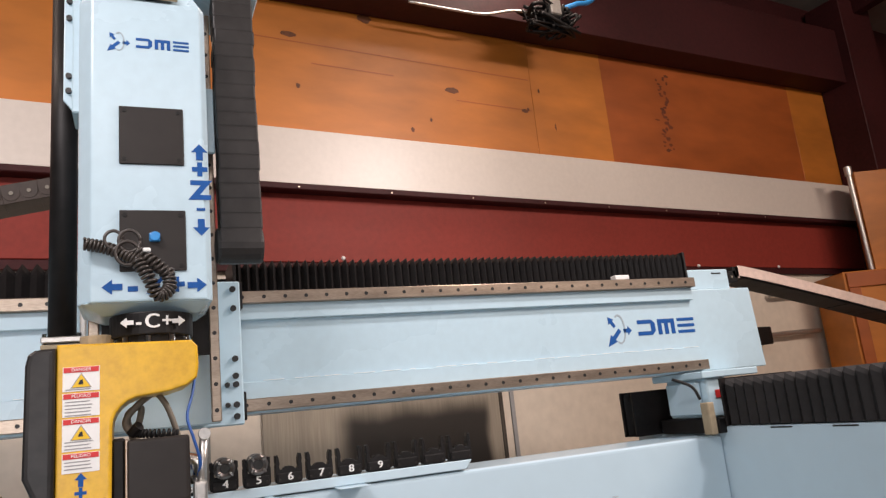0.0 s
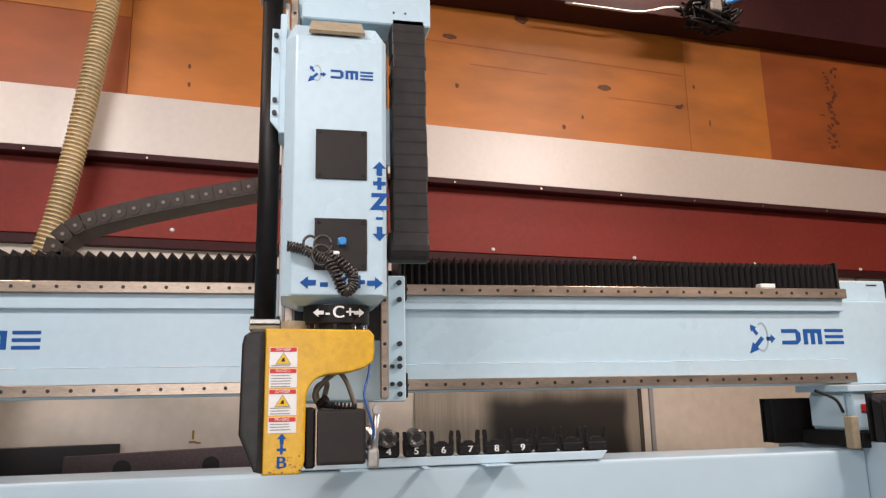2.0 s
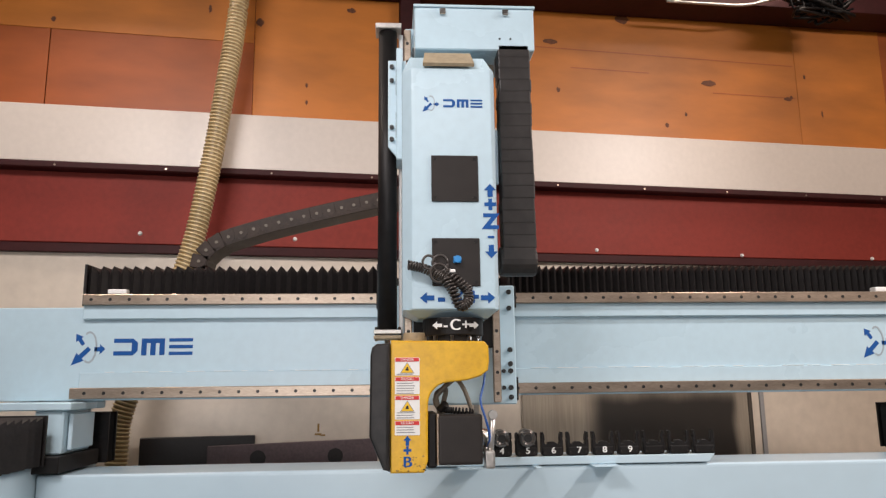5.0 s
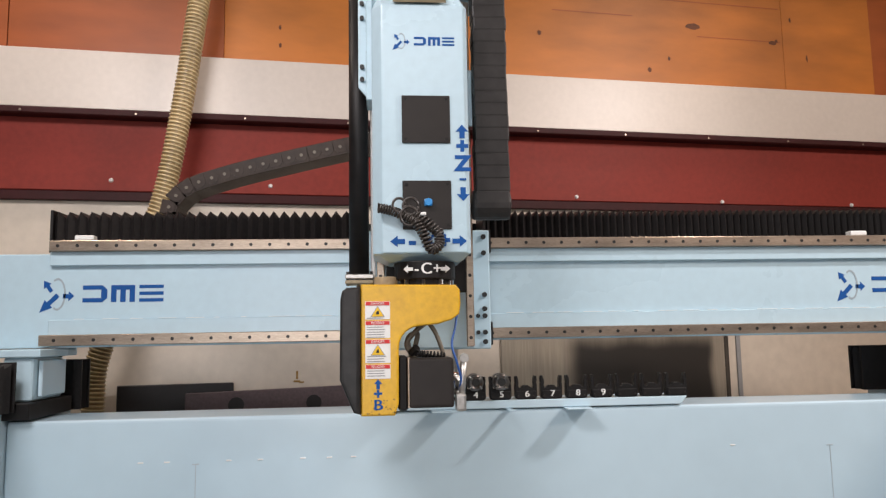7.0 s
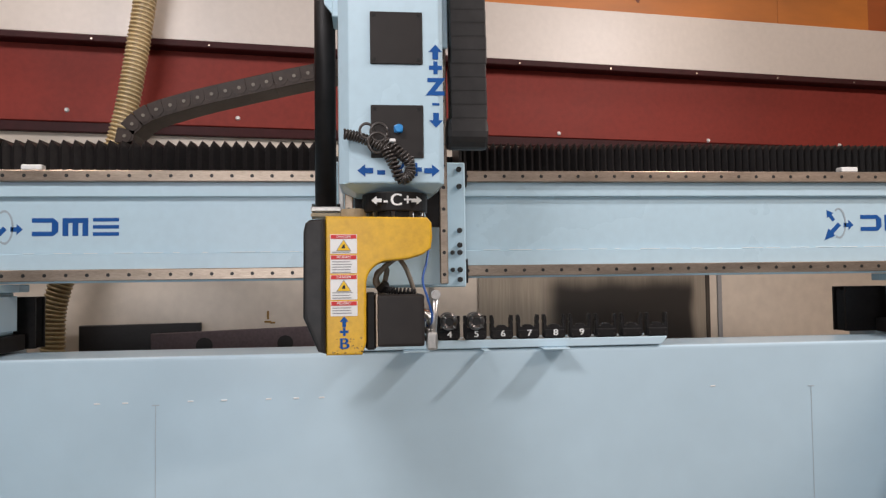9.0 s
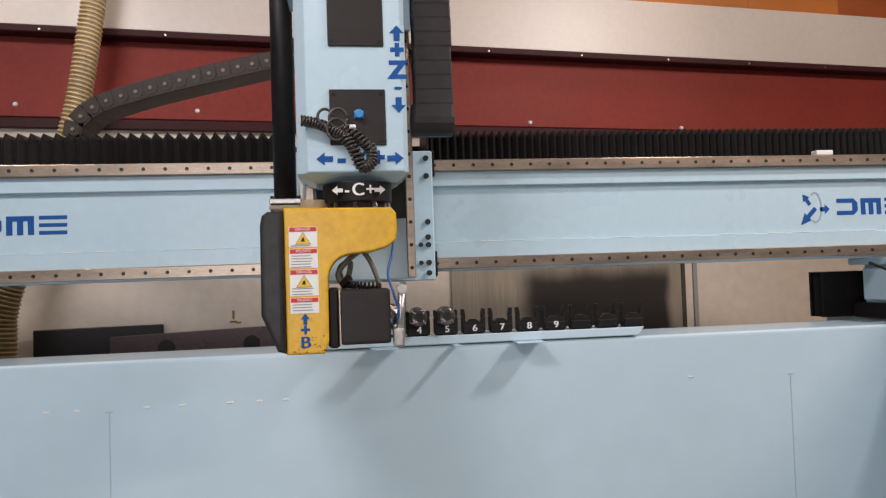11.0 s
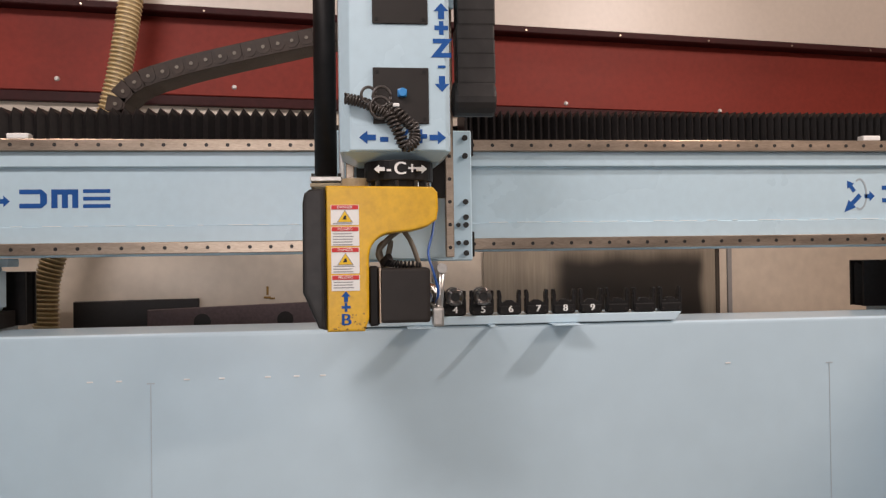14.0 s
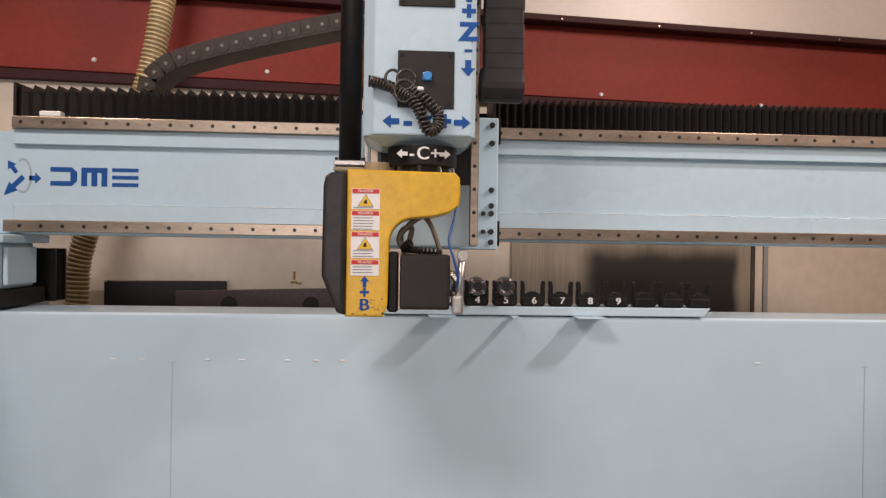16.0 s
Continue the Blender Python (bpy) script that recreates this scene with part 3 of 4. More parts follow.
def emblem(parent, x, z, s, y):
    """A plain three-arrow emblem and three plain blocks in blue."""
    flat(arrow(x - 0.10 * s, z + 0.12 * s, 0.20 * s, 0.13 * s, 125), y, "mark", parent, "print_arrow")
    flat(arrow(x - 0.08 * s, z - 0.14 * s, 0.36 * s, 0.16 * s, 225), y, "mark", parent, "print_arrow")
    flat(arrow(x + 0.20 * s, z - 0.03 * s, 0.16 * s, 0.15 * s, 0), y, "mark", parent, "print_arrow")
    ring = []
    for k in range(15):
        a = radians(120 - k * 17)
        ring.append((x + 0.04 * s + 0.12 * s * math.cos(a), z + 0.24 * s * math.sin(a)))
    for k in range(15):
        a = radians(120 - (14 - k) * 17)
        ring.append((x + 0.04 * s + 0.095 * s * math.cos(a), z + 0.21 * s * math.sin(a)))
    flat(ring, y, "markgrey", parent, "print_ring")
    h, x1 = 0.125 * s, x + 0.40 * s
    for k in range(3):
        a, w = x1 + k * 0.405 * s, 0.35 * s
        if k == 0:
            outline = [(a, z - h), (a + w * 0.8, z - h), (a + w, z - h * 0.5), (a + w, z + h * 0.5), (a + w * 0.8, z + h), (a, z + h), (a, z + h * 0.5), (a + w * 0.75, z + h * 0.5), (a + w * 0.75, z - h * 0.5), (a, z - h * 0.5)]
            flat(outline, y, "mark", parent, "print_block")
        elif k == 1:
            for q in range(3):
                flat([(a + w * 0.38 * q, z - h), (a + w * (0.38 * q + 0.22), z - h), (a + w * (0.38 * q + 0.22), z + h), (a + w * 0.38 * q, z + h)], y, "mark", parent, "print_block")
            for q in range(2):
                flat([(a + w * (0.38 * q + 0.22), z + h * 0.45), (a + w * 0.38 * (q + 1), z + h * 0.45), (a + w * 0.38 * (q + 1), z + h), (a + w * (0.38 * q + 0.22), z + h)], y, "mark", parent, "print_block")
        else:
            for q in range(3):
                zc = z - h * 0.8 + q * h * 0.8
                flat([(a, zc - h * 0.2), (a + w, zc - h * 0.2), (a + w, zc + h * 0.2), (a, zc + h * 0.2)], y, "mark", parent, "print_block")


emblem(beam, 0.012, 1.752, 0.29, 0.0)
emblem(beam, 3.575, 1.752, 0.29, 0.0)
bellows("bellows_cover", -0.025, 1.27, 0.03, 0.26, 1.935, 2.115, "x", 0.045, "black folded bellows over gantry rail", 0.024)
bellows("bellows_cover", 1.87, 4.06, 0.03, 0.26, 1.935, 2.115, "x", 0.033, "black folded bellows over gantry rail", 0.024)

for sx in (0, 1):
    def mx(x):
        return 3.915 - x if sx else x
    a, b = sorted((mx(-0.30), mx(0.035)))
    foot = part("foot", box(a, b, -0.16, 0.2, 1.49, 1.522, 0.004), "blue", beam, "pale blue gantry foot plate")
    a, b = sorted((mx(-0.115), mx(0.0)))
    part("cover", box(a, b, -0.14, 0.14, 1.315, 1.49, 0.006), "blue", foot)
    a, b = sorted((mx(0.005), mx(0.022)))
    part("side_plate", box(a, b, -0.10, 0.12, 1.33, 1.475, 0.003), "blue_side", foot)
    a, b = sorted((mx(-0.30), mx(0.02)))
    part("slide_base", box(a, b, -0.2, 0.2, 1.246, 1.312, 0.004), "black", foot)
    if sx:
        part("limit_switch", box(3.828, 3.866, -0.22, -0.17, 1.246, 1.385, 0.004), "cap", foot, "yellowish limit switch block")
        part("warning_tag", box(3.955, 4.01, -0.144, -0.141, 1.40, 1.435), "red", foot)
        part("warning_tag", box(3.985, 4.01, -0.145, -0.1435, 1.40, 1.435), "white", foot)
        part("cable", tube(smooth_line([(3.74, -0.12, 1.5), (3.80, -0.17, 1.46), (3.82, -0.19, 1.40)], 6), 0.007, 8), "black", foot, "", True)


def chain_links(ob, line, pitch, w, h, material):
    """Links of a cable carrier along a line, with a pin on each."""
    acc = pitch
    fine = [p.lerp(q, k / 12) for p, q in zip(line, line[1:]) for k in range(12)]
    for a, b in zip(fine, fine[1:]):
        acc += (b - a).length
        if acc >= pitch:
            acc -= pitch
            d = (b - a).normalized()
            q = Vector((1, 0, 0)).rotation_difference(d).to_matrix().to_4x4()
            m = Matrix.Translation(a) @ q
            bm = box(-pitch * 0.53, pitch * 0.53, -w / 2, w / 2, -h / 2, h / 2, 0.002, 1)
            for s in (-1, 1):
                ear = rod((0, s * w * 0.44, 0), (0, s * (w / 2 + 0.003), 0), h * 0.385, 14)
                me = bpy.data.meshes.new("ear")
                ear.to_mesh(me)
                ear.free()
                bm.from_mesh(me)
                bpy.data.meshes.remove(me)
            bmesh.ops.transform(bm, matrix=m, verts=bm.verts)
            link = part("link", bm, material, ob)
            pin = rod((0, -w / 2 - 0.007, 0), (0, -w / 2 + 0.004, 0), h * 0.10, 10)
            bmesh.ops.transform(pin, matrix=m, verts=pin.verts)
            part("pin", pin, "wire", link)


xchain = thing("cable_carrier", (0.9, 0.32, 2.1), "brown-black plastic cable carrier above gantry beam", "cable carrier")
chain_links(xchain, smooth_line([(1.75, 0.32, 2.575), (1.25, 0.32, 2.472), (0.88, 0.32, 2.385), (0.66, 0.32, 2.326), (0.49, 0.32, 2.262), (0.41, 0.32, 2.17), (0.43, 0.32, 2.06)], 10), 0.062, 0.17, 0.078, "chain")
tray = thing("cable_tray", (0.9, 0.33, 1.93), "dark cable tray along the gantry top", "tray")
part("channel", box(0.47, 3.0, 0.265, 0.40, 1.93, 2.09, 0.004), "black", tray)
rchain = thing("cable_carrier", (8.6, 0.2, 0), "black drilled cable carrier with pale side strip from gantry end", "cable carrier")
line = smooth_line([(4.29, 0.13, 1.975), (4.40, 0.13, 1.995), (4.52, 0.13, 1.995), (5.53, 0.13, 1.765), (7.0, 0.15, 1.40), (8.2, 0.2, 0.9), (8.6, 0.2, 0.04)], 8)
chain_links(rchain, line, 0.075, 0.17, 0.06, "black")
for p, q in zip(line[10:], line[11:]):
    low, high = Vector((0, 0, -0.020)), Vector((0, 0, 0.034))
    y0, y1 = Vector((0, -0.096, 0)), Vector((0, -0.088, 0))
    part("side_strip", solid([p + low + y0, q + low + y0, q + low + y1, p + low + y1, p + high + y0, q + high + y0, q + high + y1, p + high + y1]), "pink", rchain, "pale pinkish side strip")

# ---- carriage with its vertical rails ----
car = thing("gantry_carriage", (HX, -0.1, 1.5), "pale blue carriage plate with vertical rails and cylinder", "carriage")
plate = part("plate", box(1.25, 1.846, -0.13, -0.06, 1.49, 2.0, 0.005), "blue", car)
for x in (1.275, 1.82):
    for z in (1.52, 1.56, 1.63, 1.66, 1.72, 1.90, 1.97):
        part("bolt", rod((x, -0.142, z), (x, -0.13, z), 0.011, 10), "hole", plate)
for x in (1.79, 1.305):
    for z in (1.56, 1.63):
        part("bolt", rod((x, -0.142, z), (x, -0.13, z), 0.009, 10), "hole", plate)
for x in (1.252, 1.852):
    for z in (1.555, 1.955):
        part("slide_block", box(x - 0.008, x + 0.008, -0.09, -0.03, z - 0.05, z + 0.05, 0.003), "black", plate)
part("slide_housing", box(1.40, 1.72, -0.30, -0.13, 1.50, 3.05, 0.006), "blue", car)
part("slide_plate", box(1.368, 1.748, -0.33, -0.30, 1.50, 3.10, 0.004), "blue", car)
for x in (1.378, 1.732):
    r = part("linear_rail", box(x - 0.015, x + 0.015, -0.36, -0.33, 1.505, 3.08, 0.003), "steel", car, "brown-tinted steel linear rail")
    for k in range(19):
        z = 1.54 + k * 0.082
        part("screw_hole", rod((x, -0.3615, z), (x, -0.359, z), 0.007, 10), "hole", r)
part("dark_backing", box(1.40, 1.73, -0.352, -0.331, 1.72, 3.0), "black", car)
cyl = part("cylinder", rod((1.295, -0.38, 1.79), (1.295, -0.38, 3.05), 0.039, 24), "black", car, "black counterweight air cylinder", True)
part("flange", box(1.243, 1.352, -0.43, -0.33, 1.772, 1.79, 0.003), "conduit", cyl)
part("flange", box(1.243, 1.352, -0.43, -0.33, 1.752, 1.767, 0.003), "cap", cyl)
part("flange", box(1.243, 1.352, -0.43, -0.33, 3.05, 3.075, 0.003), "conduit", cyl)
part("rod", rod((1.295, -0.38, 1.70), (1.295, -0.38, 1.76), 0.012, 12), "chrome", cyl)
for x in (1.252, 1.343):
    part("tie_rod", rod((x, -0.42, 1.745), (x, -0.42, 1.80), 0.006, 8), "chrome", cyl)
part("tie_rod", rod((1.350, -0.36, 1.72), (1.350, -0.36, 3.05), 0.010, 10), "white", cyl, "bright guide rod")

# ---- vertical column cover ----
col = thing("spindle_column", (CX, -0.5, 1.82), "pale blue painted steel spindle column with black access panels", "column cover")
YF, YB = -0.68, -0.38
a, b, zb, zt = 1.352, 1.704, 1.822, 2.74
bm = bmesh.new()
prof = [(a, YB), (a, YF + 0.05), (a + 0.035, YF), (b - 0.018, YF), (b, YF + 0.03), (b, YB)]
low = [bm.verts.new((x, y, zb + (0.0 if y < -0.5 else 0.0))) for x, y in prof]
mid = [bm.verts.new((x, y, zt)) for x, y in prof]
topv = [bm.verts.new((min(max(x, a + 0.03), b - 0.03), max(y, YF + 0.09), zt + 0.085)) for x, y in prof]
for p, q in ((low, mid), (mid, topv)):
    for i in range(6):
        bm.faces.new((p[i], p[(i + 1) % 6], q[(i + 1) % 6], q[i]))
bm.faces.new(low[::-1])
bm.faces.new(topv)
bmesh.ops.remove_doubles(bm, verts=bm.verts, dist=0.0005)
bmesh.ops.recalc_face_normals(bm, faces=bm.faces)
bmesh.ops.bevel(bm, geom=list(bm.edges), offset=0.005, segments=2, profile=0.6, affect="EDGES")
part("cover", bm, "blue", col)
part("bottom_skirt", solid([(1.41, -0.60, 1.797), (1.67, -0.60, 1.797), (1.67, -0.42, 1.797), (1.41, -0.42, 1.797), (1.36, -0.672, 1.822), (1.70, -0.672, 1.822), (1.70, -0.385, 1.822), (1.36, -0.385, 1.822)], 0.004), "blue", col)
part("top_cap", solid([(1.43, -0.689, 2.745), (1.625, -0.689, 2.745), (1.62, -0.595, 2.83), (1.44, -0.595, 2.83), (1.43, -0.697, 2.755), (1.625, -0.697, 2.755), (1.62, -0.602, 2.84), (1.44, -0.602, 2.84)]), "cap", col, "dusty beige cap on the slope")
for x0, z0 in ((1.459, 2.218), (1.459, 1.905)):
    p = part("access_panel", box(x0, x0 + 0.174, -0.686, -0.680, z0, z0 + 0.176, 0.002), "dark", col, "dark grey square access panel")
    for dx in (0.014, 0.16):
        for dz in (0.014, 0.162):
            part("screw", rod((x0 + dx, -0.6885, z0 + dz), (x0 + dx, -0.686, z0 + dz), 0.006, 10), "black", p)
emblem(col, 1.455, 2.60, 0.128, -0.68)
Y1 = -0.6805
for z, ang in ((2.262, 90), (2.032, 270)):
    flat(arrow(1.676, z, 0.05, 0.046, ang), Y1, "mark", col, "print_arrow")
words("+", 1.676, Y1, 2.205, 0.075, "mark", col, bold=0.004)
words("Z", 1.676, Y1, 2.142, 0.075, "mark", col, bold=0.004, wide=1.1)
flat([(1.664, 2.082), (1.688, 2.082), (1.688, 2.090), (1.664, 2.090)], Y1, "mark", col, "print_bar")
flat(arrow(1.440, 1.863, 0.052, 0.042, 180), Y1, "mark", col, "print_arrow")
flat(arrow(1.660, 1.863, 0.052, 0.042, 0), Y1, "mark", col, "print_arrow")
words("-", 1.492, Y1, 1.863, 0.075, "mark", col, bold=0.004)
words("X", 1.552, Y1, 1.863, 0.062, "mark", col, bold=0.002)
words("+", 1.605, Y1, 1.863, 0.075, "mark", col, bold=0.004)
br = part("side_bracket", prism([(1.297, 2.50), (1.37, 2.41), (1.37, 2.87), (1.297, 2.87)], -0.46, -0.445, 0.002), "blue", col)
for z in (2.53, 2.58, 2.78, 2.84):
    part("bolt", rod((1.312, -0.472, z), (1.312, -0.46, z), 0.009, 10), "hole", br)
bx = part("bracket_box", box(1.33, 1.355, -0.58, -0.445, 2.41, 2.87, 0.004), "blue", col)
for z in (2.52, 2.70):
    part("slot", box(1.3285, 1.33, -0.53, -0.505, z, z + 0.10), "hole", bx)
rb = part("side_bracket", box(1.704, 1.745, -0.45, -0.435, 2.35, 2.58, 0.003), "blue", col)
tb = part("top_box", box(1.405, 1.90, -0.50, -0.22, 2.905, 3.09, 0.005), "blue", col, "pale blue junction box with lid")
part("lid", box(1.40, 1.905, -0.505, -0.215, 3.09, 3.102, 0.002), "blue", tb)
for x in (1.52, 1.78):
    part("latch", box(x - 0.012, x + 0.012, -0.515, -0.50, 3.055, 3.082, 0.003), "chrome", tb)
for x in (1.755, 1.80):
    part("rivet", rod((x, -0.503, 2.955), (x, -0.5, 2.955), 0.004, 8), "hole", tb)
pl = part("plug", rod((1.55, -0.708, 2.0), (1.55, -0.686, 2.0), 0.014, 14, bevel=0.003), "cyan", col, "blue air plug on panel")
part("plug_nut", box(1.535, 1.564, -0.698, -0.686, 1.987, 2.013, 0.005, 2), "cyan", pl)


def coil(points, turns, r, wire):
    line = smooth_line(points, 24)
    out = []
    for i, p in enumerate(line):
        d = (line[min(i + 1, len(line) - 1)] - line[max(i - 1, 0)]).normalized()
        s = d.cross(Vector((0, 1, 0.2))).normalized()
        w = s.cross(d)
        for k in range(4):
            t = (i + k / 4) / len(line) * turns * math.tau
            q = p if i + 1 >= len(line) else p.lerp(line[i + 1], k / 4)
            out.append(q + r * (math.cos(t) * s + math.sin(t) * w))
    return tube(out, wire, 6)


yc = -0.71
cc = part("coiled_cable", coil([(1.372, yc, 1.978), (1.42, yc, 1.968), (1.47, yc - 0.01, 1.945), (1.51, yc - 0.015, 1.925)], 15, 0.014, 0.0046), "cord", col, "black coiled cable tied in a bundle", True)
part("coil", coil([(1.50, yc - 0.01, 1.955), (1.545, yc - 0.02, 1.92), (1.585, yc - 0.01, 1.885)], 9, 0.015, 0.0046), "cord", cc, "", True)
part("coil", coil([(1.50, yc - 0.02, 1.93), (1.53, yc - 0.025, 1.88), (1.555, yc - 0.015, 1.83), (1.585, yc - 0.01, 1.85), (1.58, yc - 0.01, 1.90)], 19, 0.015, 0.0046), "cord", cc, "", True)
for k, (x, z, r) in enumerate(((1.445, 1.985, 0.022), (1.485, 1.98, 0.027), (1.48, 1.945, 0.03))):
    part("loop", tube([(x + r * math.cos(t), yc - 0.018 - 0.004 * k, z + r * 1.1 * math.sin(t)) for t in [i * math.tau / 20 for i in range(21)]], 0.0046, 6), "cord", cc, "", True)
part("tie", box(1.518, 1.538, yc - 0.04, yc - 0.025, 1.945, 1.957, 0.003), "white", cc)

zchain = thing("cable_carrier", (1.80, -0.42, 1.98), "black plastic cable carrier hanging beside column", "cable carrier")
rng = random.Random(21)
for k in range(18):
    z = 2.03 + k * 0.05
    j = rng.uniform(-0.003, 0.003)
    part("link", box(1.748 + j, 1.880 + j, -0.50, -0.40, z - 0.002, z + 0.0515, 0.006, 2), "carrier", zchain)
part("bend", rod((1.738, -0.44, 2.035), (1.885, -0.44, 2.035), 0.06, 18, bevel=0.012), "carrier", zchain)
for k in range(8):
    z = 2.05 + k * 0.10
    part("link", box(1.77, 1.857, -0.36, -0.28, z, z + 0.0998, 0.002), "black", zchain)

# ---- yellow swivel head ----
hd = thing("swivel_head", (1.48, -0.58, 1.265), "yellow and black five-axis swivel head", "milling head")
out = [(1.310, 1.262), (1.425, 1.262), (1.438, 1.30), (1.440, 1.49)]
out += [(1.440 + 0.075 - 0.075 * math.cos(t), 1.49 + 0.075 * math.sin(t)) for t in [k * math.pi / 2 / 6 for k in range(1, 7)]]
out += [(1.58, 1.572), (1.625, 1.585), (1.652, 1.605), (1.657, 1.64), (1.655, 1.69), (1.64, 1.707), (1.310, 1.712)]
arm = part("yellow_arm", prism(out, -0.70, -0.50, 0.008, 3), "yellow", hd, "worn yellow painted arm")
out = [(1.238, 1.385), (1.285, 1.275), (1.309, 1.268), (1.309, 1.702), (1.262, 1.700), (1.246, 1.688), (1.240, 1.66)]
part("side_cover", prism(out, -0.715, -0.48, 0.014, 3), "dusty", hd, "dusty black plastic side cover")
C = part("swivel_ring", rod((1.541, -0.56, 1.732), (1.541, -0.56, 1.796), 0.112, 40, bevel=0.004), "black", hd, "black swivel ring with white print")
part("ring_base", rod((1.541, -0.56, 1.708), (1.541, -0.56, 1.733), 0.098, 32), "black", C)
for k in range(10):
    t = k * math.tau / 10 + 0.2
    part("bolt", rod((1.541 + 0.101 * math.cos(t), -0.56 + 0.101 * math.sin(t), 1.712), (1.541 + 0.101 * math.cos(t), -0.56 + 0.101 * math.sin(t), 1.731), 0.009, 8), "chrome", C)
part("cream_cap", rod((1.40, -0.57, 1.705), (1.40, -0.57, 1.745), 0.045, 24, bevel=0.004), "cap", hd)
words("C", 1.5395, -0.6741, 1.766, 0.056, "white", hd)
words("C", 1.5425, -0.6735, 1.766, 0.056, "white", hd, bold=0.0)
for x, s in ((1.506, "-"), (1.579, "+")):
    words(s, x, -0.671, 1.766, 0.05, "white", hd, bold=0.001)
flat(arrow(1.476, 1.766, 0.034, 0.028, 180), -0.662, "white", hd, "print_arrow", "", 0.008)
flat(arrow(1.609, 1.766, 0.034, 0.028, 0), -0.660, "white", hd, "print_arrow", "", 0.008)
words("+", 1.368, -0.7005, 1.335, 0.05, "mark", hd, bold=0.002)
words("B", 1.3665, -0.7011, 1.298, 0.05, "mark", hd, wide=1.15)
words("B", 1.3695, -0.7005, 1.298, 0.05, "mark", hd, bold=0.0, wide=1.15)
flat(arrow(1.368, 1.370, 0.034, 0.028, 90), -0.70, "mark", hd, "print_arrow")
rng = random.Random(8)
for i in range(26):
    x, z, r = rng.uniform(1.32, 1.43), 1.268 + rng.random() ** 2 * 0.05, rng.uniform(0.001, 0.0035)
    blot = [(x + r * rng.uniform(0.6, 1.6) * math.cos(t), z + r * rng.uniform(0.6, 1.2) * math.sin(t)) for t in [k * math.tau / 9 for k in range(9)]]
    flat(blot, -0.7, "glue" if i % 3 else "black", arm, "grime_spot", "", 0.0006)
LX0, LX1 = 1.325, 1.411
for k, z1 in enumerate((1.652, 1.585, 1.521, 1.436)):
    z0 = (1.590, 1.526, 1.441, 1.388)[k]
    lab = flat([(LX0, z0), (LX1, z0), (LX1, z1), (LX0, z1)], -0.70, "white", hd, "warning_label", "white and red danger label")
    flat([(LX0 + 0.002, z1 - 0.014), (LX1 - 0.002, z1 - 0.014), (LX1 - 0.002, z1 - 0.001), (LX0 + 0.002, z1 - 0.001)], -0.7015, "red", lab, "red_strip", "", 0.001)
    words("PELIGRO" if k % 2 else "DANGER", (LX0 + LX1) / 2, -0.703, z1 - 0.0075, 0.0115, "white", lab)
    zc = z1 - 0.02
    if k % 2 == 0:
        m = (LX0 + LX1) / 2
        flat([(m - 0.025, z1 - 0.054), (m + 0.025, z1 - 0.054), (m, z1 - 0.0155)], -0.7015, "ink", lab, "triangle_edge", "", 0.0008)
        flat([(m - 0.021, z1 - 0.052), (m + 0.021, z1 - 0.052), (m, z1 - 0.0195)], -0.7024, "warn", lab, "triangle", "", 0.0008)
        flat([(m - 0.007, z1 - 0.045), (m + 0.005, z1 - 0.045), (m + 0.003, z1 - 0.032), (m - 0.003, z1 - 0.035)], -0.7033, "hole", lab, "symbol", "", 0.0006)
        zc = z1 - 0.056
    while zc > z0 + 0.004:
        flat([(LX0 + 0.006, zc - 0.003), (LX1 - rng.uniform(0.006, 0.03), zc - 0.003), (LX1 - 0.02, zc), (LX0 + 0.006, zc)], -0.7015, "ink", lab, "print_bar", "", 0.0006)
        zc -= 0.0085
sp = part("spindle", box(1.474, 1.629, -0.70, -0.53, 1.285, 1.455, 0.011, 3), "dark", hd, "dark grey spindle motor")
part("mount", box(1.436, 1.472, -0.68, -0.54, 1.275, 1.462, 0.008), "black", sp)
part("spindle_plate", box(1.470, 1.478, -0.695, -0.54, 1.285, 1.458, 0.002), "steel", sp)
part("nose", rod((1.627, -0.61, 1.36), (1.655, -0.61, 1.36), 0.05, 20, 0.04), "chrome", sp)
part("clamp_lever", rod((1.655, -0.66, 1.285), (1.668, -0.67, 1.45), 0.012, 12), "conduit", sp, "pale metal lever with eye", True)
part("lever_eye", rod((1.668, -0.685, 1.452), (1.668, -0.655, 1.452), 0.016, 14), "conduit", sp)
part("lever_foot", box(1.637, 1.672, -0.69, -0.63, 1.27, 1.33, 0.008, 2), "conduit", sp)
for pts, r, m in (([(1.50, -0.58, 1.45), (1.47, -0.60, 1.50), (1.50, -0.60, 1.545), (1.545, -0.58, 1.58)], 0.009, "wire"), ([(1.545, -0.58, 1.585), (1.575, -0.60, 1.54), (1.60, -0.60, 1.47), (1.605, -0.6, 1.44)], 0.008, "wire"),
                  ([(1.49, -0.56, 1.45), (1.475, -0.58, 1.52), (1.51, -0.57, 1.54), (1.50, -0.55, 1.48)], 0.009, "wire"), ([(1.652, -0.62, 1.615), (1.64, -0.66, 1.56), (1.625, -0.68, 1.50), (1.64, -0.69, 1.44), (1.655, -0.68, 1.38), (1.65, -0.66, 1.34)], 0.004, "bluewire")):
    part("cable", tube(smooth_line(pts, 8), r, 8), m, hd, "", True)
part("coiled_hose", coil([(1.49, -0.62, 1.475), (1.52, -0.64, 1.468), (1.60, -0.63, 1.462)], 14, 0.009, 0.004), "black", hd, "", True)
part("fitting", rod((1.485, -0.63, 1.47), (1.505, -0.65, 1.49), 0.014, 10), "black", hd)

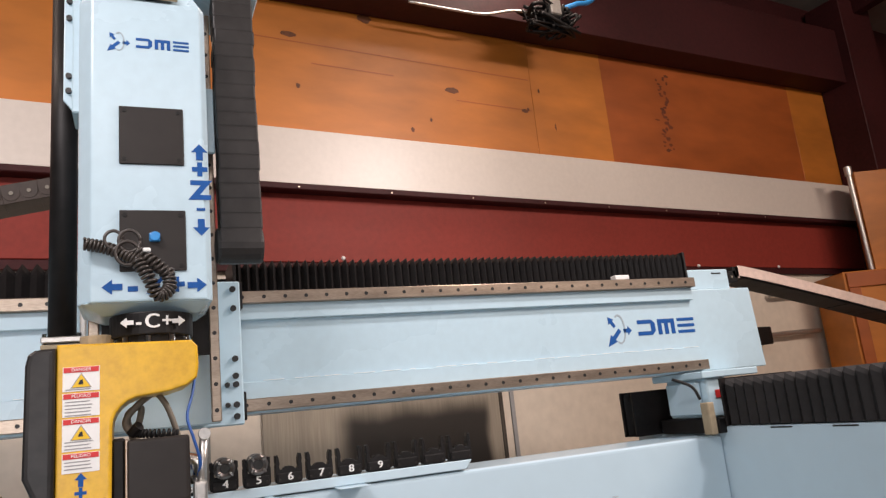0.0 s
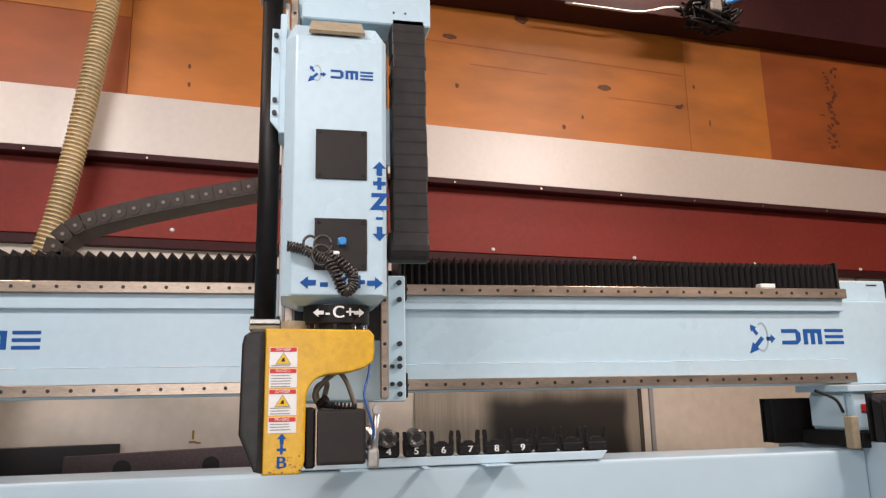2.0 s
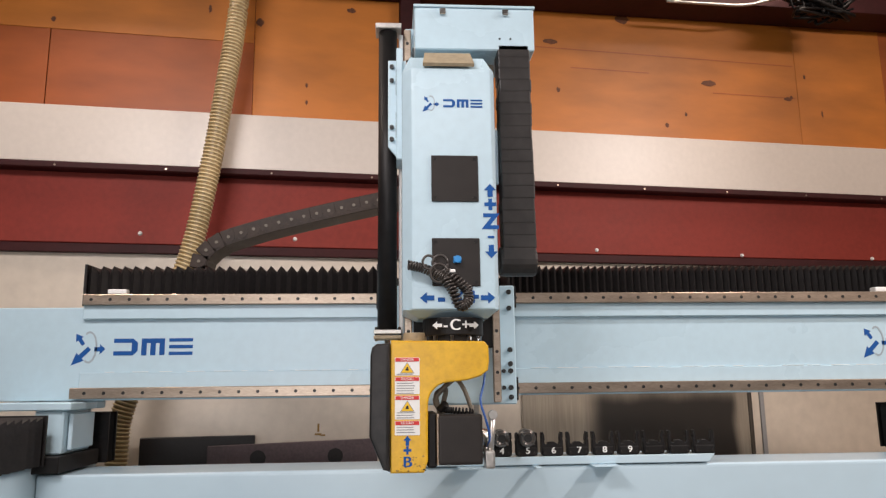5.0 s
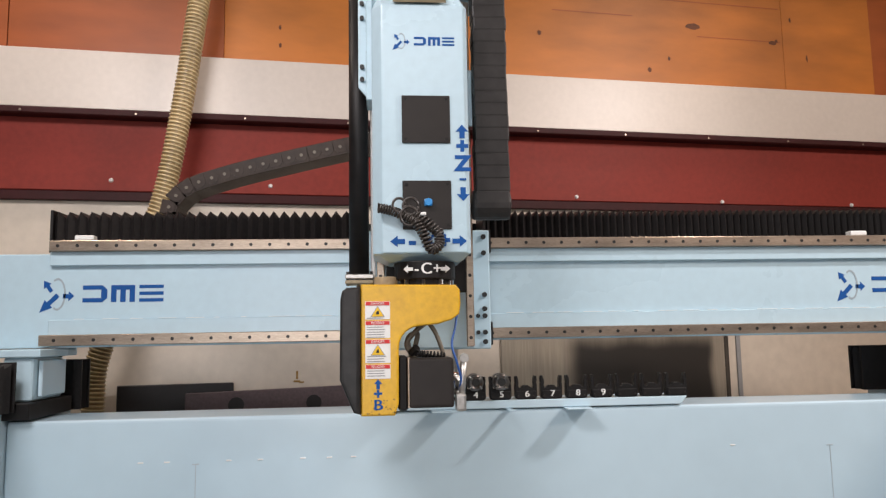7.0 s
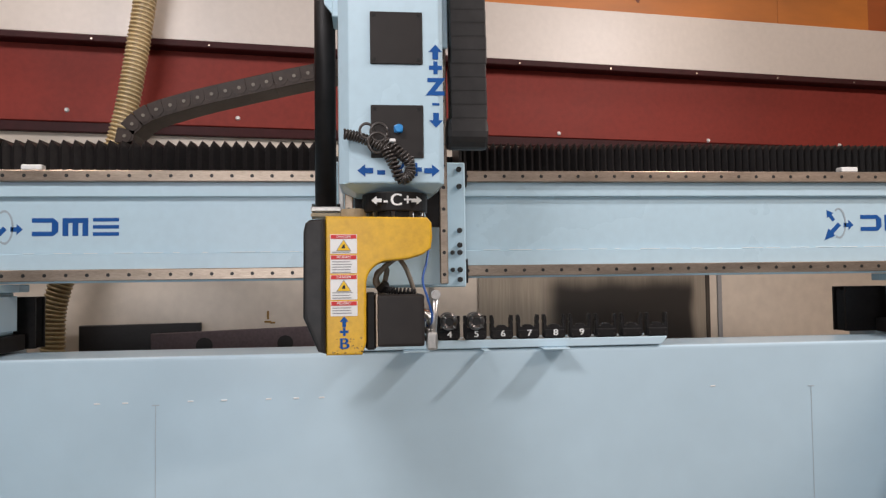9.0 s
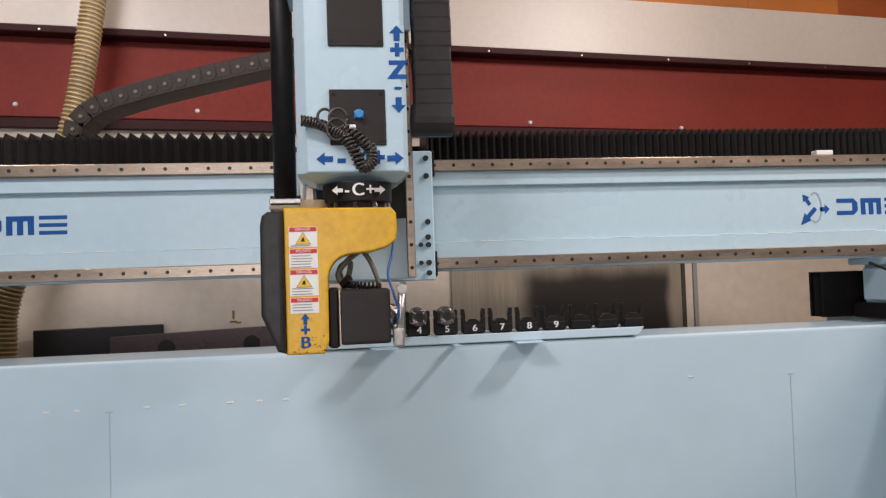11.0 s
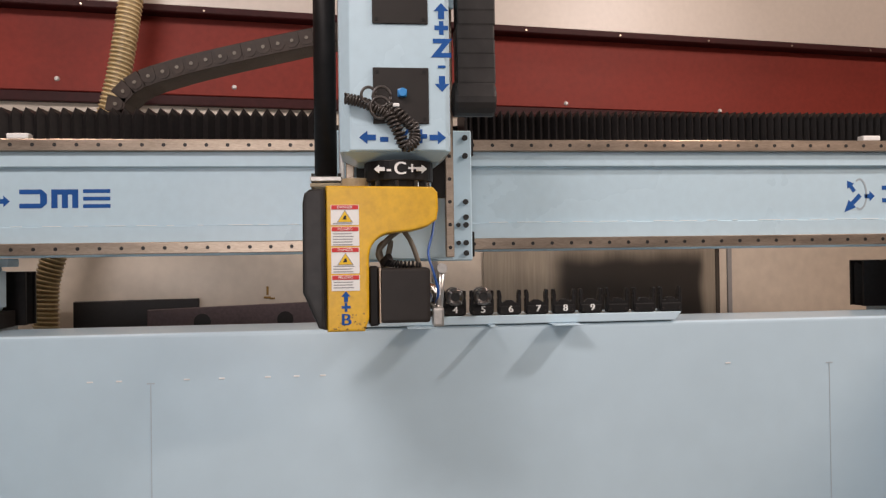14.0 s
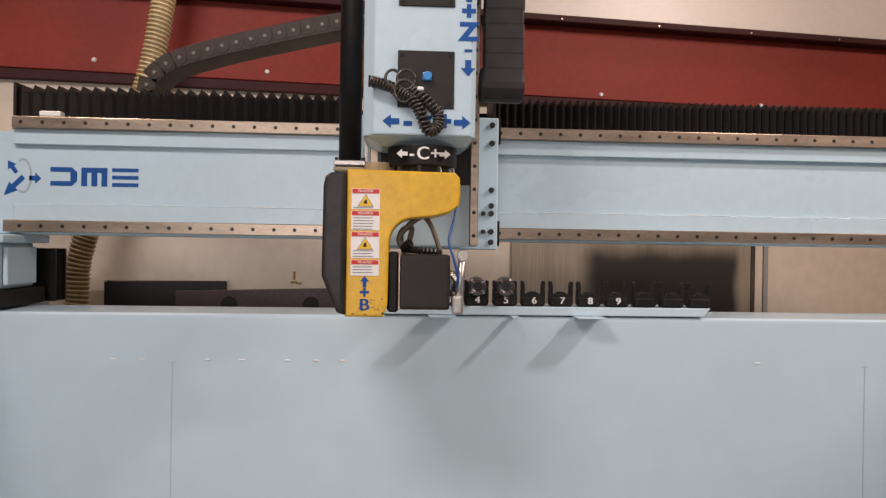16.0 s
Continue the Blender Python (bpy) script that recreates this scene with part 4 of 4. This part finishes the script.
# the carriage at its station along the beam, the head a little raised
for ob in (car, col, zchain, hd):
    ob.location.x += 0.022
for ob in (col, zchain, hd):
    ob.location.z += 0.02

# ---- tool rack ----
rack = thing("tool_rack", (2.05, -0.15, 1.24), "row of black tool forks on pale plate", "tool rack")
part("base_plate", solid([(1.445, -0.170, 1.2425), (2.672, -0.170, 1.2425), (2.672, 0.03, 1.2425), (1.445, 0.03, 1.2425), (1.412, -0.168, 1.276), (2.70, -0.168, 1.276), (2.70, 0.0, 1.276), (1.412, 0.0, 1.276)], 0.003), "blue_side", rack)


for x, w in ((1.655, 0.105), (1.93, 0.028), (2.215, 0.112)):
    part("support_arm", box(x - w / 2, x + w / 2, -0.250, 0.15, 1.2385, 1.2420, 0.001), "blue_side", rack, "flat arm under the rack plate")


def fork_outline(x):
    """One fork from the front: a rounded block, two hooked prongs, and a round hump in the seat."""
    right = [(0.036, 1.2765), (0.044, 1.281), (0.0465, 1.290), (0.0465, 1.338), (0.044, 1.345), (0.0465, 1.352), (0.046, 1.372), (0.037, 1.374), (0.033, 1.362), (0.031, 1.344), (0.033, 1.334), (0.030, 1.324), (0.022, 1.3235), (0.018, 1.329), (0.010, 1.3335)]
    return [(x + a, z) for a, z in right] + [(x - a, z) for a, z in right[::-1]]


for k in range(12):
    x = 1.463 + k * 0.1088
    f = part("fork", prism(fork_outline(x), -0.155, -0.125, 0.002, 1), "black", rack, "black plastic tool fork")
    part("number_plate", box(x - 0.041, x + 0.041, -0.163, -0.155, 1.279, 1.312, 0.004, 2), "black", f)
    part("bridge", rod((x, -0.11, 1.276), (x, -0.11, 1.312), 0.036, 20), "black", f)
    for dx in (-0.033, 0.033):
        part("screw", rod((x + dx, -0.165, 1.29), (x + dx, -0.163, 1.29), 0.005, 8), "dark", f)
    if k < 9:
        words(str(k + 1), x + 0.0042, -0.1640, 1.299, 0.036, "white", f, wide=1.1)
        words(str(k + 1), x + 0.002, -0.1635, 1.299, 0.036, "white", f, bold=0.0, wide=1.1)
for k in (1, 3, 4):
    x = 1.463 + k * 0.1088
    tool = thing("tool_holder", (x, -0.15, 1.32), "steel collet tool holder held in a fork", "tool holder", "tool holders")
    bm = bmesh.new()
    n = 24
    rings = []
    for y, r in ((-0.19, 0.017), (-0.195, 0.026), (-0.185, 0.034), (-0.16, 0.036), (-0.155, 0.030), (-0.145, 0.030), (-0.14, 0.036), (-0.11, 0.036), (-0.10, 0.02), (-0.19 + 0.03, 0.015)):
        rings.append([bm.verts.new((x + r * math.cos(i * math.tau / n), y, 1.352 + r * math.sin(i * math.tau / n))) for i in range(n)])
    for p, q in zip(rings, rings[1:]):
        for i in range(n):
            bm.faces.new((p[i], p[(i + 1) % n], q[(i + 1) % n], q[i]))
    bmesh.ops.recalc_face_normals(bm, faces=bm.faces)
    part("collet_nut", bm, "collet", tool)
    part("bore", rod((x, -0.191, 1.352), (x, -0.17, 1.352), 0.0165, 16), "hole", tool)
    for k2 in range(4):
        t = math.pi / 4 + k2 * math.pi / 2
        c, d = math.cos(t), math.sin(t)
        part("spanner_lug", solid([(x + r * c + w * d, y, 1.352 + r * d - w * c) for y in (-0.185, -0.199) for r, w in ((0.019, -0.004), (0.019, 0.004), (0.036, 0.0035), (0.036, -0.0035))]), "chrome", tool, "bright lug on the collet nut")
